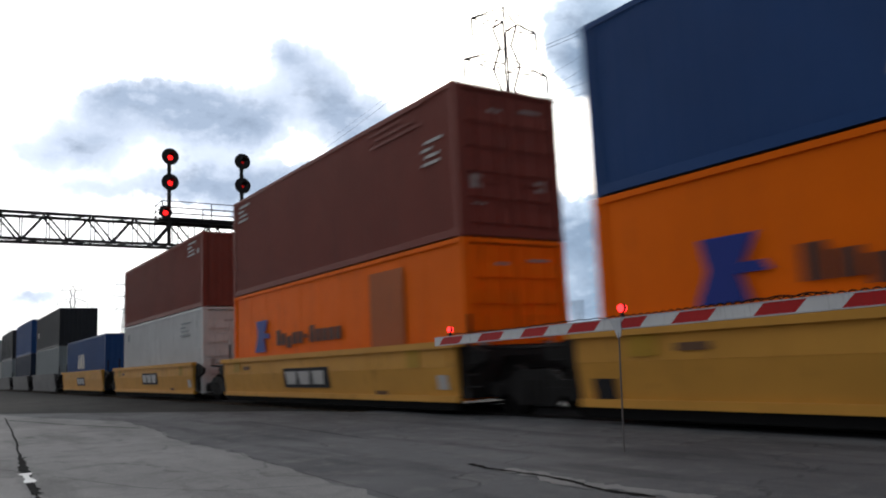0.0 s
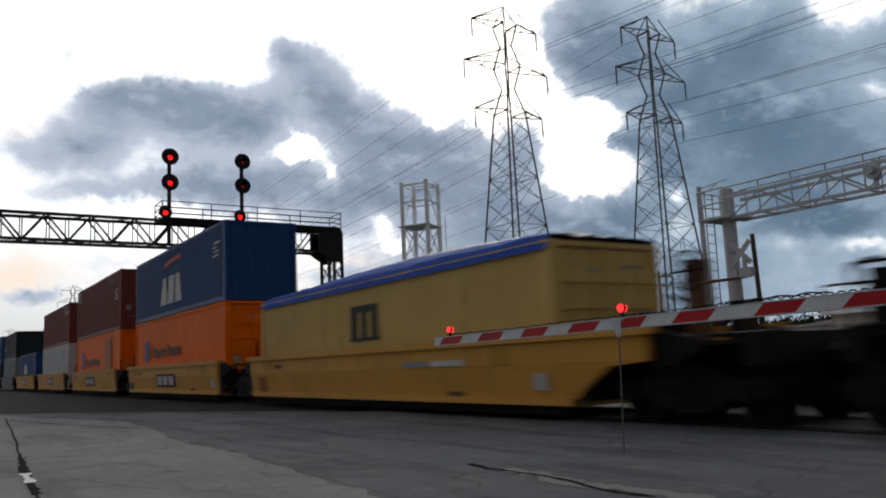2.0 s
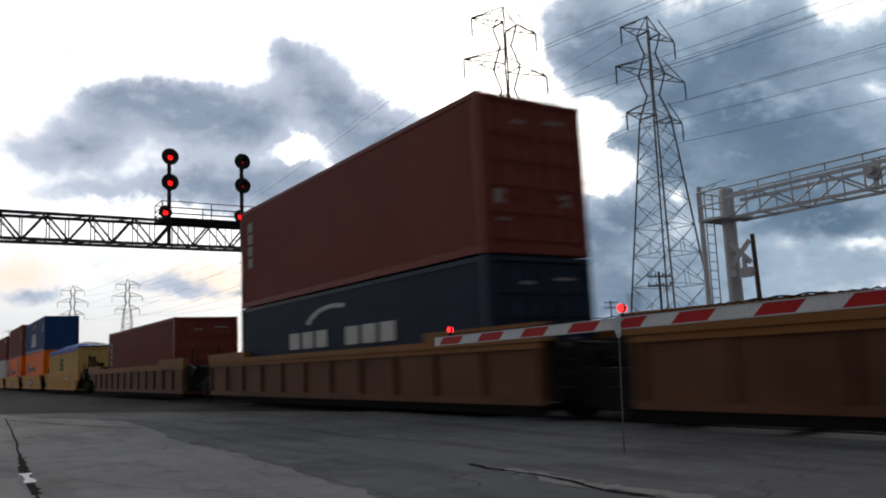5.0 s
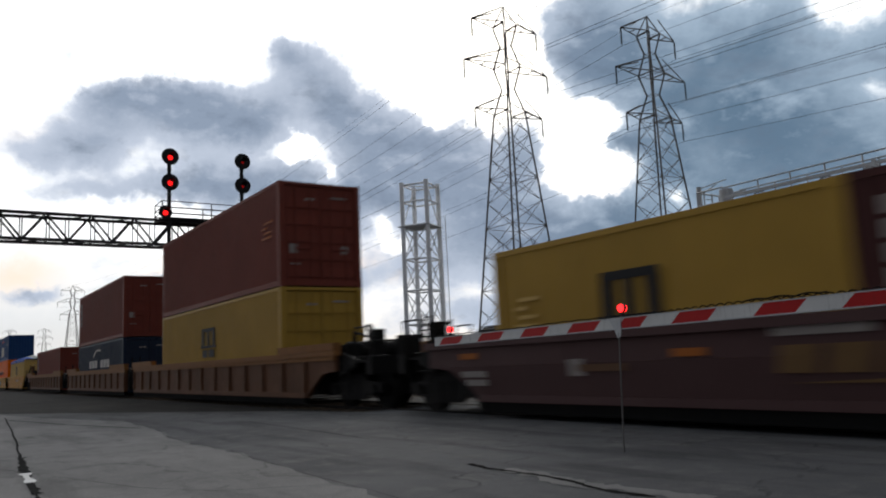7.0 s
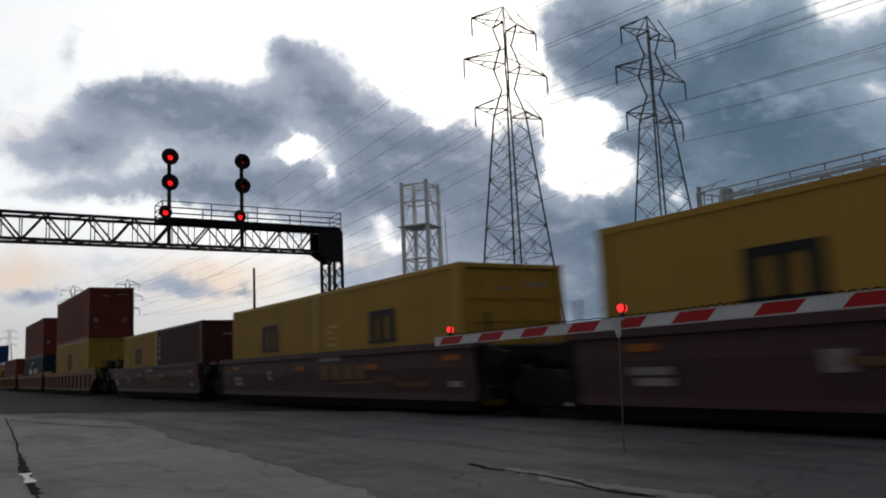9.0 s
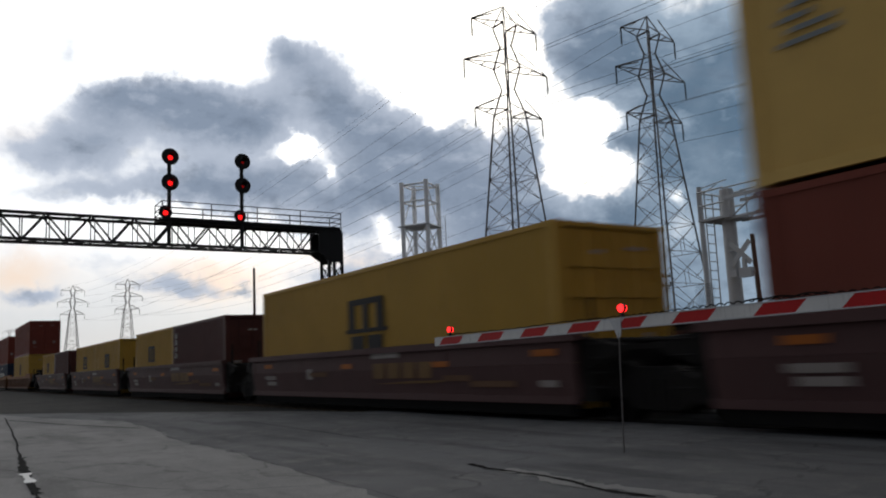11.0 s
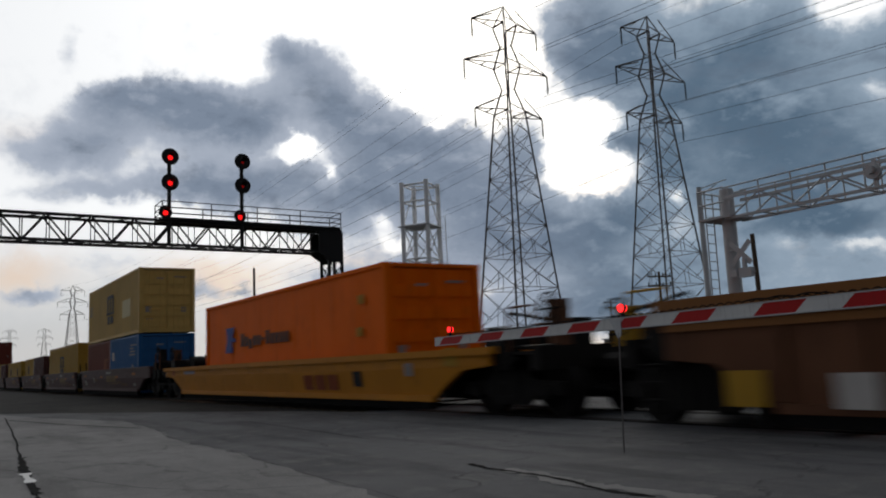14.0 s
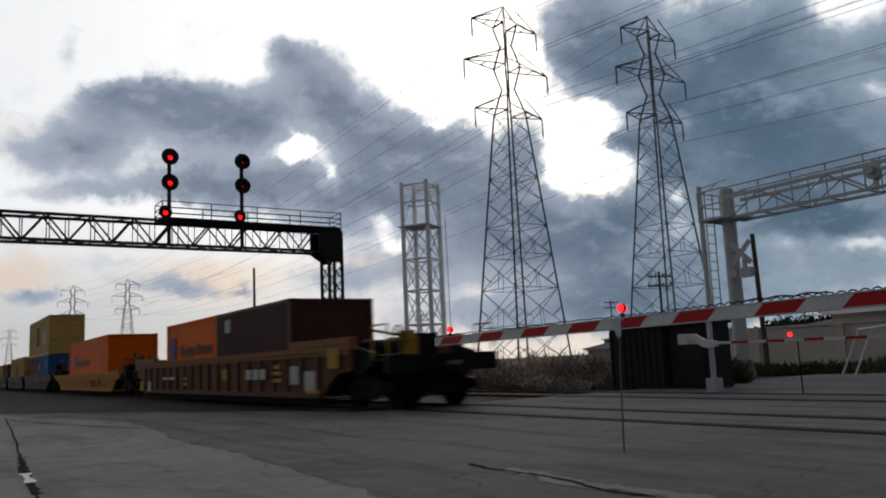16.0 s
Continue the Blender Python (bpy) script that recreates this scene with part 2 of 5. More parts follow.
M = dict(
    orange=paint("orange_paint", (0.84, 0.150, 0.003), 0.55, dirt=0.35, scale=0.8, spec=0.05),
    navy=paint("blue_paint", (0.015, 0.058, 0.18), 0.5, dirt=0.25, dirt_color=(0.06, 0.10, 0.20)),
    midblue=paint("bright_blue_paint", (0.022, 0.112, 0.28), 0.5, dirt=0.25),
    darkblue=paint("dark_blue_paint", (0.016, 0.026, 0.05), 0.5),
    brown=paint("brown_red_paint", (0.19, 0.044, 0.030), 0.55, dirt=0.4),
    darkbrown=paint("dark_maroon_paint", (0.072, 0.025, 0.023), 0.5, dirt=0.3),
    red=paint("dull_red_paint", (0.17, 0.045, 0.03), 0.55),
    yellow=paint("mustard_yellow_paint", (0.42, 0.255, 0.045), 0.5, dirt=0.3),
    tan=paint("faded_tan_paint", (0.60, 0.40, 0.125), 0.55, dirt=0.45, rust=0.3),
    white=paint("white_box_paint", (0.55, 0.55, 0.53), 0.5, dirt=0.4),
    black=paint("black_box_paint", (0.025, 0.027, 0.03), 0.5),
    grey=paint("grey_box_paint", (0.22, 0.24, 0.24), 0.5, dirt=0.4),
    wellyellow=paint("car_yellow_paint", (0.58, 0.285, 0.048), 0.6, dirt=0.7, dirt_color=(0.09, 0.055, 0.025), rust=0.3),
    singleyellow=paint("deep_yellow_paint", (0.50, 0.20, 0.012), 0.6, dirt=0.7, dirt_color=(0.10, 0.05, 0.02)),
    wellbrown=paint("brown_car_paint", (0.125, 0.055, 0.028), 0.65, dirt=0.75, dirt_color=(0.028, 0.018, 0.012), rust=0.6, spread=0.25),
    wellmaroon=paint("maroon_car_paint", (0.082, 0.044, 0.043), 0.6, dirt=0.45, dirt_color=(0.09, 0.07, 0.06)),
    chordtan=paint("worn_tan_chord_paint", (0.24, 0.105, 0.034), 0.65, dirt=0.75, rust=0.5),
    wellgrey=paint("grey_car_paint", (0.15, 0.145, 0.14), 0.65, dirt=0.6),
    steel=paint("dark_grimy_steel", (0.010, 0.009, 0.0085), 0.7, 0.1, dirt=0.4, dirt_color=(0.03, 0.025, 0.02)),
    bright=paint("worn_rail_steel", (0.045, 0.04, 0.037), 0.8, 0.0, dirt=0.5, spec=0.1),
    galv=paint("galvanised_steel", (0.47, 0.48, 0.49), 0.45, 0.2, dirt=0.3, scale=2.0),
    whitesteel=paint("white_painted_steel", (0.94, 0.95, 0.96), 0.5, 0.0, dirt=0.12, scale=1.5),
    pylon=paint("weathered_lattice_steel", (0.16, 0.15, 0.145), 0.6, 0.3, dirt=0.3),
    black_iron=paint("black_iron", (0.02, 0.02, 0.021), 0.5, 0.2, dirt=0.3),
    gatewhite=paint("white_reflective_board", (0.60, 0.60, 0.585), 0.45, dirt=0.5, scale=4.0),
    gatered=paint("red_reflective_board", (0.42, 0.02, 0.02), 0.4, dirt=0.4, scale=4.0),
    mark_white=paint("white_lettering_paint", (0.50, 0.48, 0.45), 0.6, dirt=0.7, scale=3.0),
    mark_worn=paint("worn_pale_lettering", (0.30, 0.27, 0.25), 0.6, dirt=0.6, scale=3.0),
    script=paint("faded_script", (0.15, 0.085, 0.05), 0.7, dirt=0.7, scale=3.0),
    mark_black=paint("black_lettering_paint", (0.02, 0.02, 0.022), 0.6, dirt=0.1),
    mark_blue=paint("blue_emblem_paint", (0.02, 0.04, 0.24), 0.5, dirt=0.2),
    mark_red=paint("red_emblem_paint", (0.5, 0.03, 0.02), 0.5, dirt=0.2),
    mark_yellow=paint("yellow_sticker", (0.42, 0.24, 0.025), 0.6, dirt=0.6, scale=3.0),
    mark_orange=paint("orange_sticker", (0.36, 0.11, 0.02), 0.6, dirt=0.5),
    mark_pale=paint("pale_cream_patch", (0.62, 0.52, 0.27), 0.6, dirt=0.4),
    mark_tan=paint("dull_gold_lettering", (0.18, 0.105, 0.045), 0.6, dirt=0.7, scale=3.0),
    mark_rust=paint("rust_red_lettering", (0.24, 0.055, 0.015), 0.6, dirt=0.5, scale=3.0),
    mark_faded=paint("faded_dark_lettering", (0.11, 0.045, 0.03), 0.6, dirt=0.3, scale=3.0),
    patch=paint("repainted_patch", (0.36, 0.085, 0.012), 0.55, dirt=0.3),
    tarp=paint("blue_tarpaulin", (0.015, 0.065, 0.33), 0.75, dirt=0.2, bump=0.4, scale=2.0, spec=0.15),
    rubber=paint("black_rubber", (0.010, 0.010, 0.010), 0.9, spec=0.03),
    wood=paint("weathered_pole_wood", (0.10, 0.075, 0.055), 0.8, scale=3.0),
    shed=paint("dark_corrugated_sheet", (0.035, 0.033, 0.032), 0.6, 0.2, dirt=0.4),
    wall=paint("cream_block_wall", (0.50, 0.46, 0.40), 0.8, dirt=0.3, scale=0.7),
    roofing=paint("pale_metal_roof", (0.55, 0.57, 0.60), 0.5, dirt=0.2),
    leaf=paint("dull_green_leaves", (0.045, 0.062, 0.022), 0.7, dirt=0.3, streak=False, spread=0.4),
    darkleaf=paint("dark_tree_leaves", (0.022, 0.032, 0.018), 0.8, dirt=0.2, streak=False, spread=0.4),
    straw=paint("dry_brush", (0.36, 0.29, 0.235), 0.8, dirt=0.4, streak=False, spread=0.5),
    hill=paint("hazy_hillside", (0.060, 0.068, 0.055), 0.9, dirt=0.5, streak=False, spread=0.3, scale=0.02, bump=0),
    asphalt=pavement("worn_asphalt", (0.112, 0.113, 0.118), (0.070, 0.071, 0.075), (0.142, 0.140, 0.138)),
    concrete=pavement("worn_concrete", (0.205, 0.202, 0.198), (0.150, 0.148, 0.146), (0.118, 0.116, 0.115), cracks=0.4),
    ballast=pavement("dark_ballast", (0.026, 0.024, 0.022), (0.016, 0.015, 0.014), (0.032, 0.03, 0.026), cracks=0.0),
    lamp_red=glowing("lit_red_lamp", (1.0, 0.018, 0.02), 3.5),
    lamp_dim=glowing("lit_red_signal", (1.0, 0.012, 0.012), 1.6),
    lamp_faint=glowing("faint_red_signal", (1.0, 0.02, 0.02), 0.16),
    lens_dark=paint("unlit_red_lens", (0.06, 0.004, 0.004), 0.25),
)


# ------------------------------------------------------------------ mesh shorthand
def box(bm, x0, x1, y0, y1, z0, z1):
    vs = [bm.verts.new((x, y, z)) for x in (x0, x1) for y in (y0, y1) for z in (z0, z1)]
    for f in ((0, 1, 3, 2), (4, 6, 7, 5), (0, 4, 5, 1), (2, 3, 7, 6), (0, 2, 6, 4), (1, 5, 7, 3)):
        bm.faces.new([vs[i] for i in f])


def prism(bm, outline, y0, y1):
    """An x-z outline drawn out from y0 to y1."""
    a = [bm.verts.new((x, y0, z)) for x, z in outline]
    b = [bm.verts.new((x, y1, z)) for x, z in outline]
    n = len(outline)
    bm.faces.new(a)
    bm.faces.new(b[::-1])
    for i in range(n):
        bm.faces.new((a[i], b[i], b[(i + 1) % n], a[(i + 1) % n]))


def rod(bm, p, q, r, sides=6, r2=None):
    p, q = Vector(p), Vector(q)
    w = (q - p).normalized()
    a = w.orthogonal().normalized()
    b = w.cross(a)
    r2 = r if r2 is None else r2
    lo, hi = [], []
    for i in range(sides):
        t = 2 * math.pi * (i + 0.5) / sides
        d = a * math.cos(t) + b * math.sin(t)
        lo.append(bm.verts.new(p + d * r))
        hi.append(bm.verts.new(q + d * r2))
    for i in range(sides):
        j = (i + 1) % sides
        bm.faces.new((lo[i], lo[j], hi[j], hi[i]))
    bm.faces.new(lo[::-1])
    bm.faces.new(hi)


def bars(name, pairs, r, mat, parent, sides=4, label=""):
    bm = bmesh.new()
    for p, q in pairs:
        rod(bm, p, q, r, sides)
    return tagged(part(name, bm, mat, parent, label), kind="stuff" if len(pairs) > 4 else "")


def mesh_of(name, bm, mat):
    me = bpy.data.meshes.new(name)
    bmesh.ops.recalc_face_normals(bm, faces=bm.faces)
    bm.to_mesh(me)
    bm.free()
    me.materials.append(mat)
    return me


def part(name, bm, mat, parent, label=""):
    ob = new(name, mesh_of(name, bm, mat))
    ob.parent = parent
    return tagged(ob, label)


def shared(name, me, parent, m):
    ob = new(name, me)
    ob.parent = parent
    ob.matrix_basis = m
    return ob


def thing(name, x, y, z, label, category, group="", rz=0.0):
    ob = new(name)
    ob.empty_display_size = 0.2
    ob.matrix_basis = pose(x, y, z, 0, 0, rz)
    return tagged(ob, label, category, group)


def one(name, *b):
    bm = bmesh.new()
    for v in b:
        box(bm, *v)
    return bm


MOVERS = []
WHEELS = []

# ------------------------------------------------------------------ ground, road and tracks
def sheet(name, outline, z, mat, label, category, kind="structure"):
    bm = bmesh.new()
    top = [bm.verts.new((x, y, z)) for x, y in outline]
    bm.faces.new(top)
    low = [bm.verts.new((x, y, z - 0.06)) for x, y in outline]
    n = len(outline)
    for i in range(n):
        bm.faces.new((top[i], low[i], low[(i + 1) % n], top[(i + 1) % n]))
    ob = new(name, mesh_of(name, bm, mat))
    return tagged(ob, label, category, "", kind)


def ground():
    bm = bmesh.new()
    far = 2500
    vs = [bm.verts.new(p) for p in ((-far, -far, -0.06), (far, -far, -0.06), (far, far, -0.06), (-far, far, -0.06))]
    bm.faces.new(vs)
    tagged(new("ground", mesh_of("ground", bm, M["ballast"])), "dark gravelly trackside ground reaching the horizon", "ground", "", "structure")
    # carriageway across the tracks; its edge beside the trackbed runs slantwise
    sheet("road", [(-60, -8), (-26.7, 2.1), (-21.5, 4.8), (-16.9, 6.95), (-14.6, 7.6), (-14.6, 16.5), (-14.2, 60), (-1.0, 60), (8.0, 16), (30, 8), (40, -40), (-60, -40)],
          0.0, M["asphalt"], "worn grey asphalt road over the railway crossing", "road")
    rnd = random.Random(4)
    edge = [(-22.3, 2.6), (-18.0, 3.6), (-14.6, 3.55), (-12.6, 3.2), (-11.1, 3.1), (-9.7, 3.17), (-8.0, 3.02), (-6.55, 2.93), (-5.1, 2.86), (-3.4, 2.7), (-1.0, 2.5), (6, 2.0)]
    ragged = []
    for (x0, y0), (x1, y1) in zip(edge, edge[1:]):
        for i in range(6):
            f = i / 6
            ragged.append((x0 + (x1 - x0) * f, y0 + (y1 - y0) * f + rnd.uniform(-0.07, 0.07)))
    sheet("concrete_apron", [(-26.5, 1.9)] + ragged + [(6, -12), (-30, -12)], 0.006, M["concrete"], "pale worn concrete roadway with a ragged edge against asphalt", "pavement")
    # joints and cracks filled with dark tar
    def crack(pts, w, mat, z, label, name="tar_joint"):
        bm = bmesh.new()
        rows = []
        dense = []
        for (x0, y0), (x1, y1) in zip(pts, pts[1:]):
            for i in range(8):
                dense.append((x0 + (x1 - x0) * i / 8 + rnd.uniform(-.02, .02), y0 + (y1 - y0) * i / 8 + rnd.uniform(-.012, .012)))
        for i, (x, y) in enumerate(dense):
            a = dense[max(0, i - 1)]
            b = dense[min(len(dense) - 1, i + 1)]
            t = Vector((b[0] - a[0], b[1] - a[1], 0)).normalized()
            nn = Vector((-t.y, t.x, 0)) * w * rnd.uniform(0.4, 1.3) / 2
            rows.append((bm.verts.new(Vector((x, y, z)) + nn), bm.verts.new(Vector((x, y, z)) - nn)))
        for r, q in zip(rows, rows[1:]):
            bm.faces.new((r[0], r[1], q[1], q[0]))
        tagged(new(name, mesh_of(name, bm, mat)), label, "pavement", "", "structure")

    crack([(-23.7, 1.95), (-14.5, 1.35), (-9.9, 1.0), (-8.7, 0.93), (-7.3, 0.86), (-4, .7)], 0.03, M["rubber"], 0.011, "dark tarred joint in the concrete")
    crack([(-12, 0.2), (-7.19, 1.62), (-6.5, 2.0), (-6.0, 2.8)], 0.010, M["rubber"], 0.010, "thin dark joint between concrete slabs")
    crack([(-22.0, 1.9), (-18.0, 2.6), (-14.6, 3.45)], 0.06, M["rubber"], 0.012, "dark seam between concrete and asphalt")
    crack([(-6.13, 4.29), (-5.72, 4.22), (-5.2, 4.24), (-4.75, 4.22), (-4.45, 4.13), (-4.15, 4.07), (-3.7, 4.1)], 0.055, M["rubber"], 0.006, "open crack in the asphalt")
    crack([(-14.5, 5.2), (-11.0, 5.0), (-9.0, 4.9)], 0.03, M["rubber"], 0.004, "hairline crack in the asphalt")
    crack([(-5.6, 4.28), (-5.1, 4.26), (-4.5, 4.12), (-4.2, 4.22), (-3.7, 4.25), (-3.3, 4.2)], 0.24, M["concrete"], 0.004, "pale broken strip beside the crack", "road_patch")
    crack([(-11.2, 1.12), (-9.9, 1.0), (-8.7, .93), (-7.4, .86)], 0.10, M["rubber"], 0.0125, "dark tar filling a widened joint")
    crack([(x, y + .01) for x, y in edge[2:-1]], 0.009, M["rubber"], 0.013, "thin dark seam along the ragged concrete edge")
    # bright glint on the joint, put in as a strip of white colour
    crack([(-9.3, .965), (-8.3, .905)], 0.10, M["gatewhite"], 0.014, "small white patch painted as a glint on the joint", "road_patch")


def track(y, name, label, x0=-420.0, x1=160.0):
    root = thing(name, 0, y, 0, label, "railway track", "railway tracks")
    prof = [(-0.075, -0.17), (0.075, -0.17), (0.075, -0.155), (0.012, -0.13), (0.012, -0.04), (0.036, -0.03), (0.036, 0.0), (-0.036, 0.0), (-0.036, -0.03), (-0.012, -0.04), (-0.012, -0.13), (-0.075, -0.155)]
    for side in (-0.7535, 0.7535):
        bm = bmesh.new()
        a = [bm.verts.new((x0, side + p, z + 0.012)) for p, z in prof]
        b = [bm.verts.new((x1, side + p, z + 0.012)) for p, z in prof]
        for i in range(len(prof)):
            j = (i + 1) % len(prof)
            bm.faces.new((a[i], b[i], b[j], a[j]))
        part("rail", bm, M["bright"], root)
        # rubber flangeway strip through the road
        part("flangeway", one("f", (-14.5, 9, side - 0.16, side - 0.05, -0.05, 0.006), (-14.5, 9, side + 0.05, side + 0.16, -0.05, 0.006)), M["rubber"], root)
    bm = bmesh.new()
    x = -130.0
    while x < -14.5:
        box(bm, x, x + 0.22, -1.3, 1.3, -0.20, -0.12 + 0.075)
        x += 0.55
    tagged(part("sleeper_bed", bm, M["wood"], root), kind="stuff")


ground()
track(TRACK, "railway_track", "steel rails on dark ballast, set into the crossing")
track(TRACK + 4.4, "railway_track", "second pair of rails, set into the crossing")


# ------------------------------------------------------------------ the train
def corrugated(bm, length, z0, z1, y, out, flip=False):
    """Trapezoid-ribbed steel sheet along x."""
    pitch, depth = 0.278, 0.036
    n = max(1, round(length / pitch))
    pitch = length / n
    xs = []
    for i in range(n):
        b = i * pitch
        xs += [(b, 0), (b + pitch * 0.26, 0), (b + pitch * 0.5, 1), (b + pitch * 0.76, 1)]
    xs.append((length, 0))
    lo = [bm.verts.new((x, y + out * depth * k, z0)) for x, k in xs]
    hi = [bm.verts.new((x, y + out * depth * k, z1)) for x, k in xs]
    for i in range(len(xs) - 1):
        bm.faces.new((lo[i], lo[i + 1], hi[i + 1], hi[i]))


casting_mesh = {}


def container(s, z, length, height, mat, label, marks=(), doors=True, flat=False, tarp=False):
    """A freight container; s is its leading end on the train, z its underside over the rail."""
    root = thing("shipping_container", s, TRACK_NEAR, z, label, "container", "containers on the train")
    MOVERS.append(root)
    L, H, W, m = length, height, BOX_W, M[mat]
    bm = bmesh.new()
    for x in (0, L - 0.15):
        for y in (0, W - 0.15):
            box(bm, x, x + 0.15, y, y + 0.15, 0.118, H - 0.118)
    for z0, z1 in ((0.02, 0.16), (H - 0.09, H - 0.005)):
        for y in (0.004, W - 0.084):
            box(bm, 0.16, L - 0.16, y, y + 0.08, z0, z1)
        for x in (0.004, L - 0.10):
            box(bm, x, x + 0.096, 0.17, W - 0.17, z0, z1 + 0.02 * (z0 < 1))
    part("frame", bm, m, root)
    if mat not in casting_mesh:
        casting_mesh[mat] = mesh_of("corner_casting", one("c", (-0.003, 0.181, -0.003, 0.165, 0, 0.118)), m)
    for x in (0, L - 0.178):
        for y in (0, W - 0.162):
            for zz in (0, H - 0.118):
                shared("corner_casting", casting_mesh[mat], root, pose(x, y, zz))
    for y, out in ((0.045, -1), (W - 0.045, 1)):
        bm = bmesh.new()
        if flat:
            # smooth sheets lapped at riveted seams
            n = int(L / 1.2)
            lo, hi = [], []
            for i in range(n):
                a, b = 0.14 + i * (L - .28) / n, 0.14 + (i + 1) * (L - .28) / n
                for x, k in ((a, .007), (a + .04, .007), (a + .05, 0.0), (b - .001, 0.0)):
                    lo.append(bm.verts.new((x, y + out * k, .15)))
                    hi.append(bm.verts.new((x, y + out * k, H - .08)))
            for i in range(len(lo) - 1):
                bm.faces.new((lo[i], lo[i + 1], hi[i + 1], hi[i]))
        else:
            corrugated(bm, L - 0.28, 0.15, H - 0.08, y, out)
            bmesh.ops.translate(bm, verts=bm.verts, vec=(0.14, 0, 0))
        part("side_panel", bm, m, root)
    if not tarp:
        part("roof", one("r", (0.1, L - 0.1, 0.05, W - 0.05, H - 0.05, H - 0.02)), m, root)
    else:
        # cover drawn over a humped load, its side flaps upright
        def sheet_of(name, f0, f1, mat, label):
            bm = bmesh.new()
            nx, ny = 40, 14
            grid = []
            for i in range(nx + 1):
                row = []
                for j in range(ny + 1):
                    fx, fy = i / nx, f0 + (f1 - f0) * j / ny
                    edge = min(fy, 1 - fy)
                    rise = min(1.0, edge / .03)
                    mid = max(0.0, min(1.0, (edge - .03) / .47))
                    ends = min(1.0, min(fx + .02, 1.02 - fx) / .06)
                    hump = .24 * rise + 0.44 * mid ** .7 * max(0.0, math.sin(math.pi * fx)) ** .5 * ends
                    w = (noise.noise((fx * 22, fy * 9, 2.0)) * 0.04 + noise.noise((fx * 60, fy * 12, 5.0)) * .015) * rise
                    row.append(bm.verts.new((0.02 + (L - 0.04) * fx, -0.035 + (W + 0.07) * fy, H - 0.15 + hump + w)))
                grid.append(row)
            for i in range(nx):
                for j in range(ny):
                    bm.faces.new((grid[i][j], grid[i + 1][j], grid[i + 1][j + 1], grid[i][j + 1]))
            part(name, bm, M[mat], root, label)
        sheet_of("tarpaulin", 0.0, 0.28, "tarp", "creased bright blue tarpaulin flap")
        sheet_of("tarpaulin", 0.72, 1.0, "tarp", "creased bright blue tarpaulin flap")
        sheet_of("load_cover", 0.28, 0.72, "grey", "humped grey cover over the load")
    part("floor", one("f", (0.1, L - 0.1, 0.09, W - 0.09, 0.13, 0.165)), M["steel"], root)
    bm = bmesh.new()
    # ribbed front wall
    corrugated(bm, W - .3, 0.15, H - 0.08, 0.0, -1)
    bmesh.ops.rotate(bm, verts=bm.verts, cent=(0, 0, 0), matrix=Matrix.Rotation(-math.pi / 2, 3, "Z"))
    bmesh.ops.translate(bm, verts=bm.verts, vec=(.06, W - .15, 0))
    part("front_wall", bm, m, root)
    for k in (0, 1):
        if not doors:
            break
        y0 = 0.16 + k * (W - 0.32) / 2
        y1 = y0 + (W - 0.32) / 2 - 0.02
        door = part("door", one("d", (L - 0.07, L - 0.05, y0, y1, 0.16, H - 0.12)), m, root)
        n = 5
        tier = (H - 0.5) / n
        key = ("tier", mat, H)
        if key not in casting_mesh:
            wide = y1 - y0
            casting_mesh[key] = mesh_of("door_rib", one("r", (0, .035, .06, wide - .06, 0, tier * .55)), m)
            casting_mesh["stile", mat, H] = mesh_of("stile", one("s", (0, .042, 0, .05, .15, H - .11)), m)
        for i in range(n):
            shared("door_rib", casting_mesh[key], door, pose(L - .0515, y0, .26 + i * tier))
        for yy in (y0, y1 - 0.05):
            shared("stile", casting_mesh["stile", mat, H], door, pose(L - .06, yy, 0))
        for f in (0.28, 0.72):
            yy = y0 + (y1 - y0) * f
            bars("lock_rod", [((L - 0.005, yy, 0.14), (L - 0.005, yy, H - 0.1)), ((L, yy, 1.05), (L, yy + 0.42 * (1 if f < 0.5 else -1), 1.0))], 0.017, m, door, 5)
    if doors:
        for y0, y1, z0, z1 in ((.28, .52, .9, 1.16), (W - .62, W - .4, .92, 1.14)):
            part("placard", one("p", (L - 0.02, L - 0.012, y0, y1, z0, z1)), M["mark_worn"], root, "worn white data sticker on the door")
        for y0, y1, z0, z1 in ((W - .95, W - .4, H - .42, H - .37), (.75, 1.05, H - .5, H - .44), (.3, .6, .6, .63)):
            part("code_mark", one("p", (L - 0.02, L - 0.012, y0, y1, z0, z1)), M["mark_worn"], root)
    else:
        bm = bmesh.new()
        corrugated(bm, W - .3, 0.15, H - 0.08, 0.0, -1)
        bmesh.ops.rotate(bm, verts=bm.verts, cent=(0, 0, 0), matrix=Matrix.Rotation(math.pi / 2, 3, "Z"))
        bmesh.ops.translate(bm, verts=bm.verts, vec=(L - .06, .15, 0))
        part("rear_wall", bm, m, root)
    for mk in marks:
        emblem(root, L, H, *mk)
    return root


def strokes(root, name, mat, quads, y=-0.012, lean=0.0):
    """Flat painted shapes on the near side: each an outline in x and z."""
    bm = bmesh.new()
    for q in quads:
        prism(bm, q, y, y + 0.006)
    for vert in bm.verts:
        vert.co.y += lean * max(0.0, .84 - vert.co.z)
    tagged(part(name, bm, M[mat], root), kind="stuff" if len(quads) > 1 else "")


def rect(x, z, w, h, slant=0.0):
    return [(x, z), (x + w, z), (x + w + slant, z + h), (x + slant, z + h)]


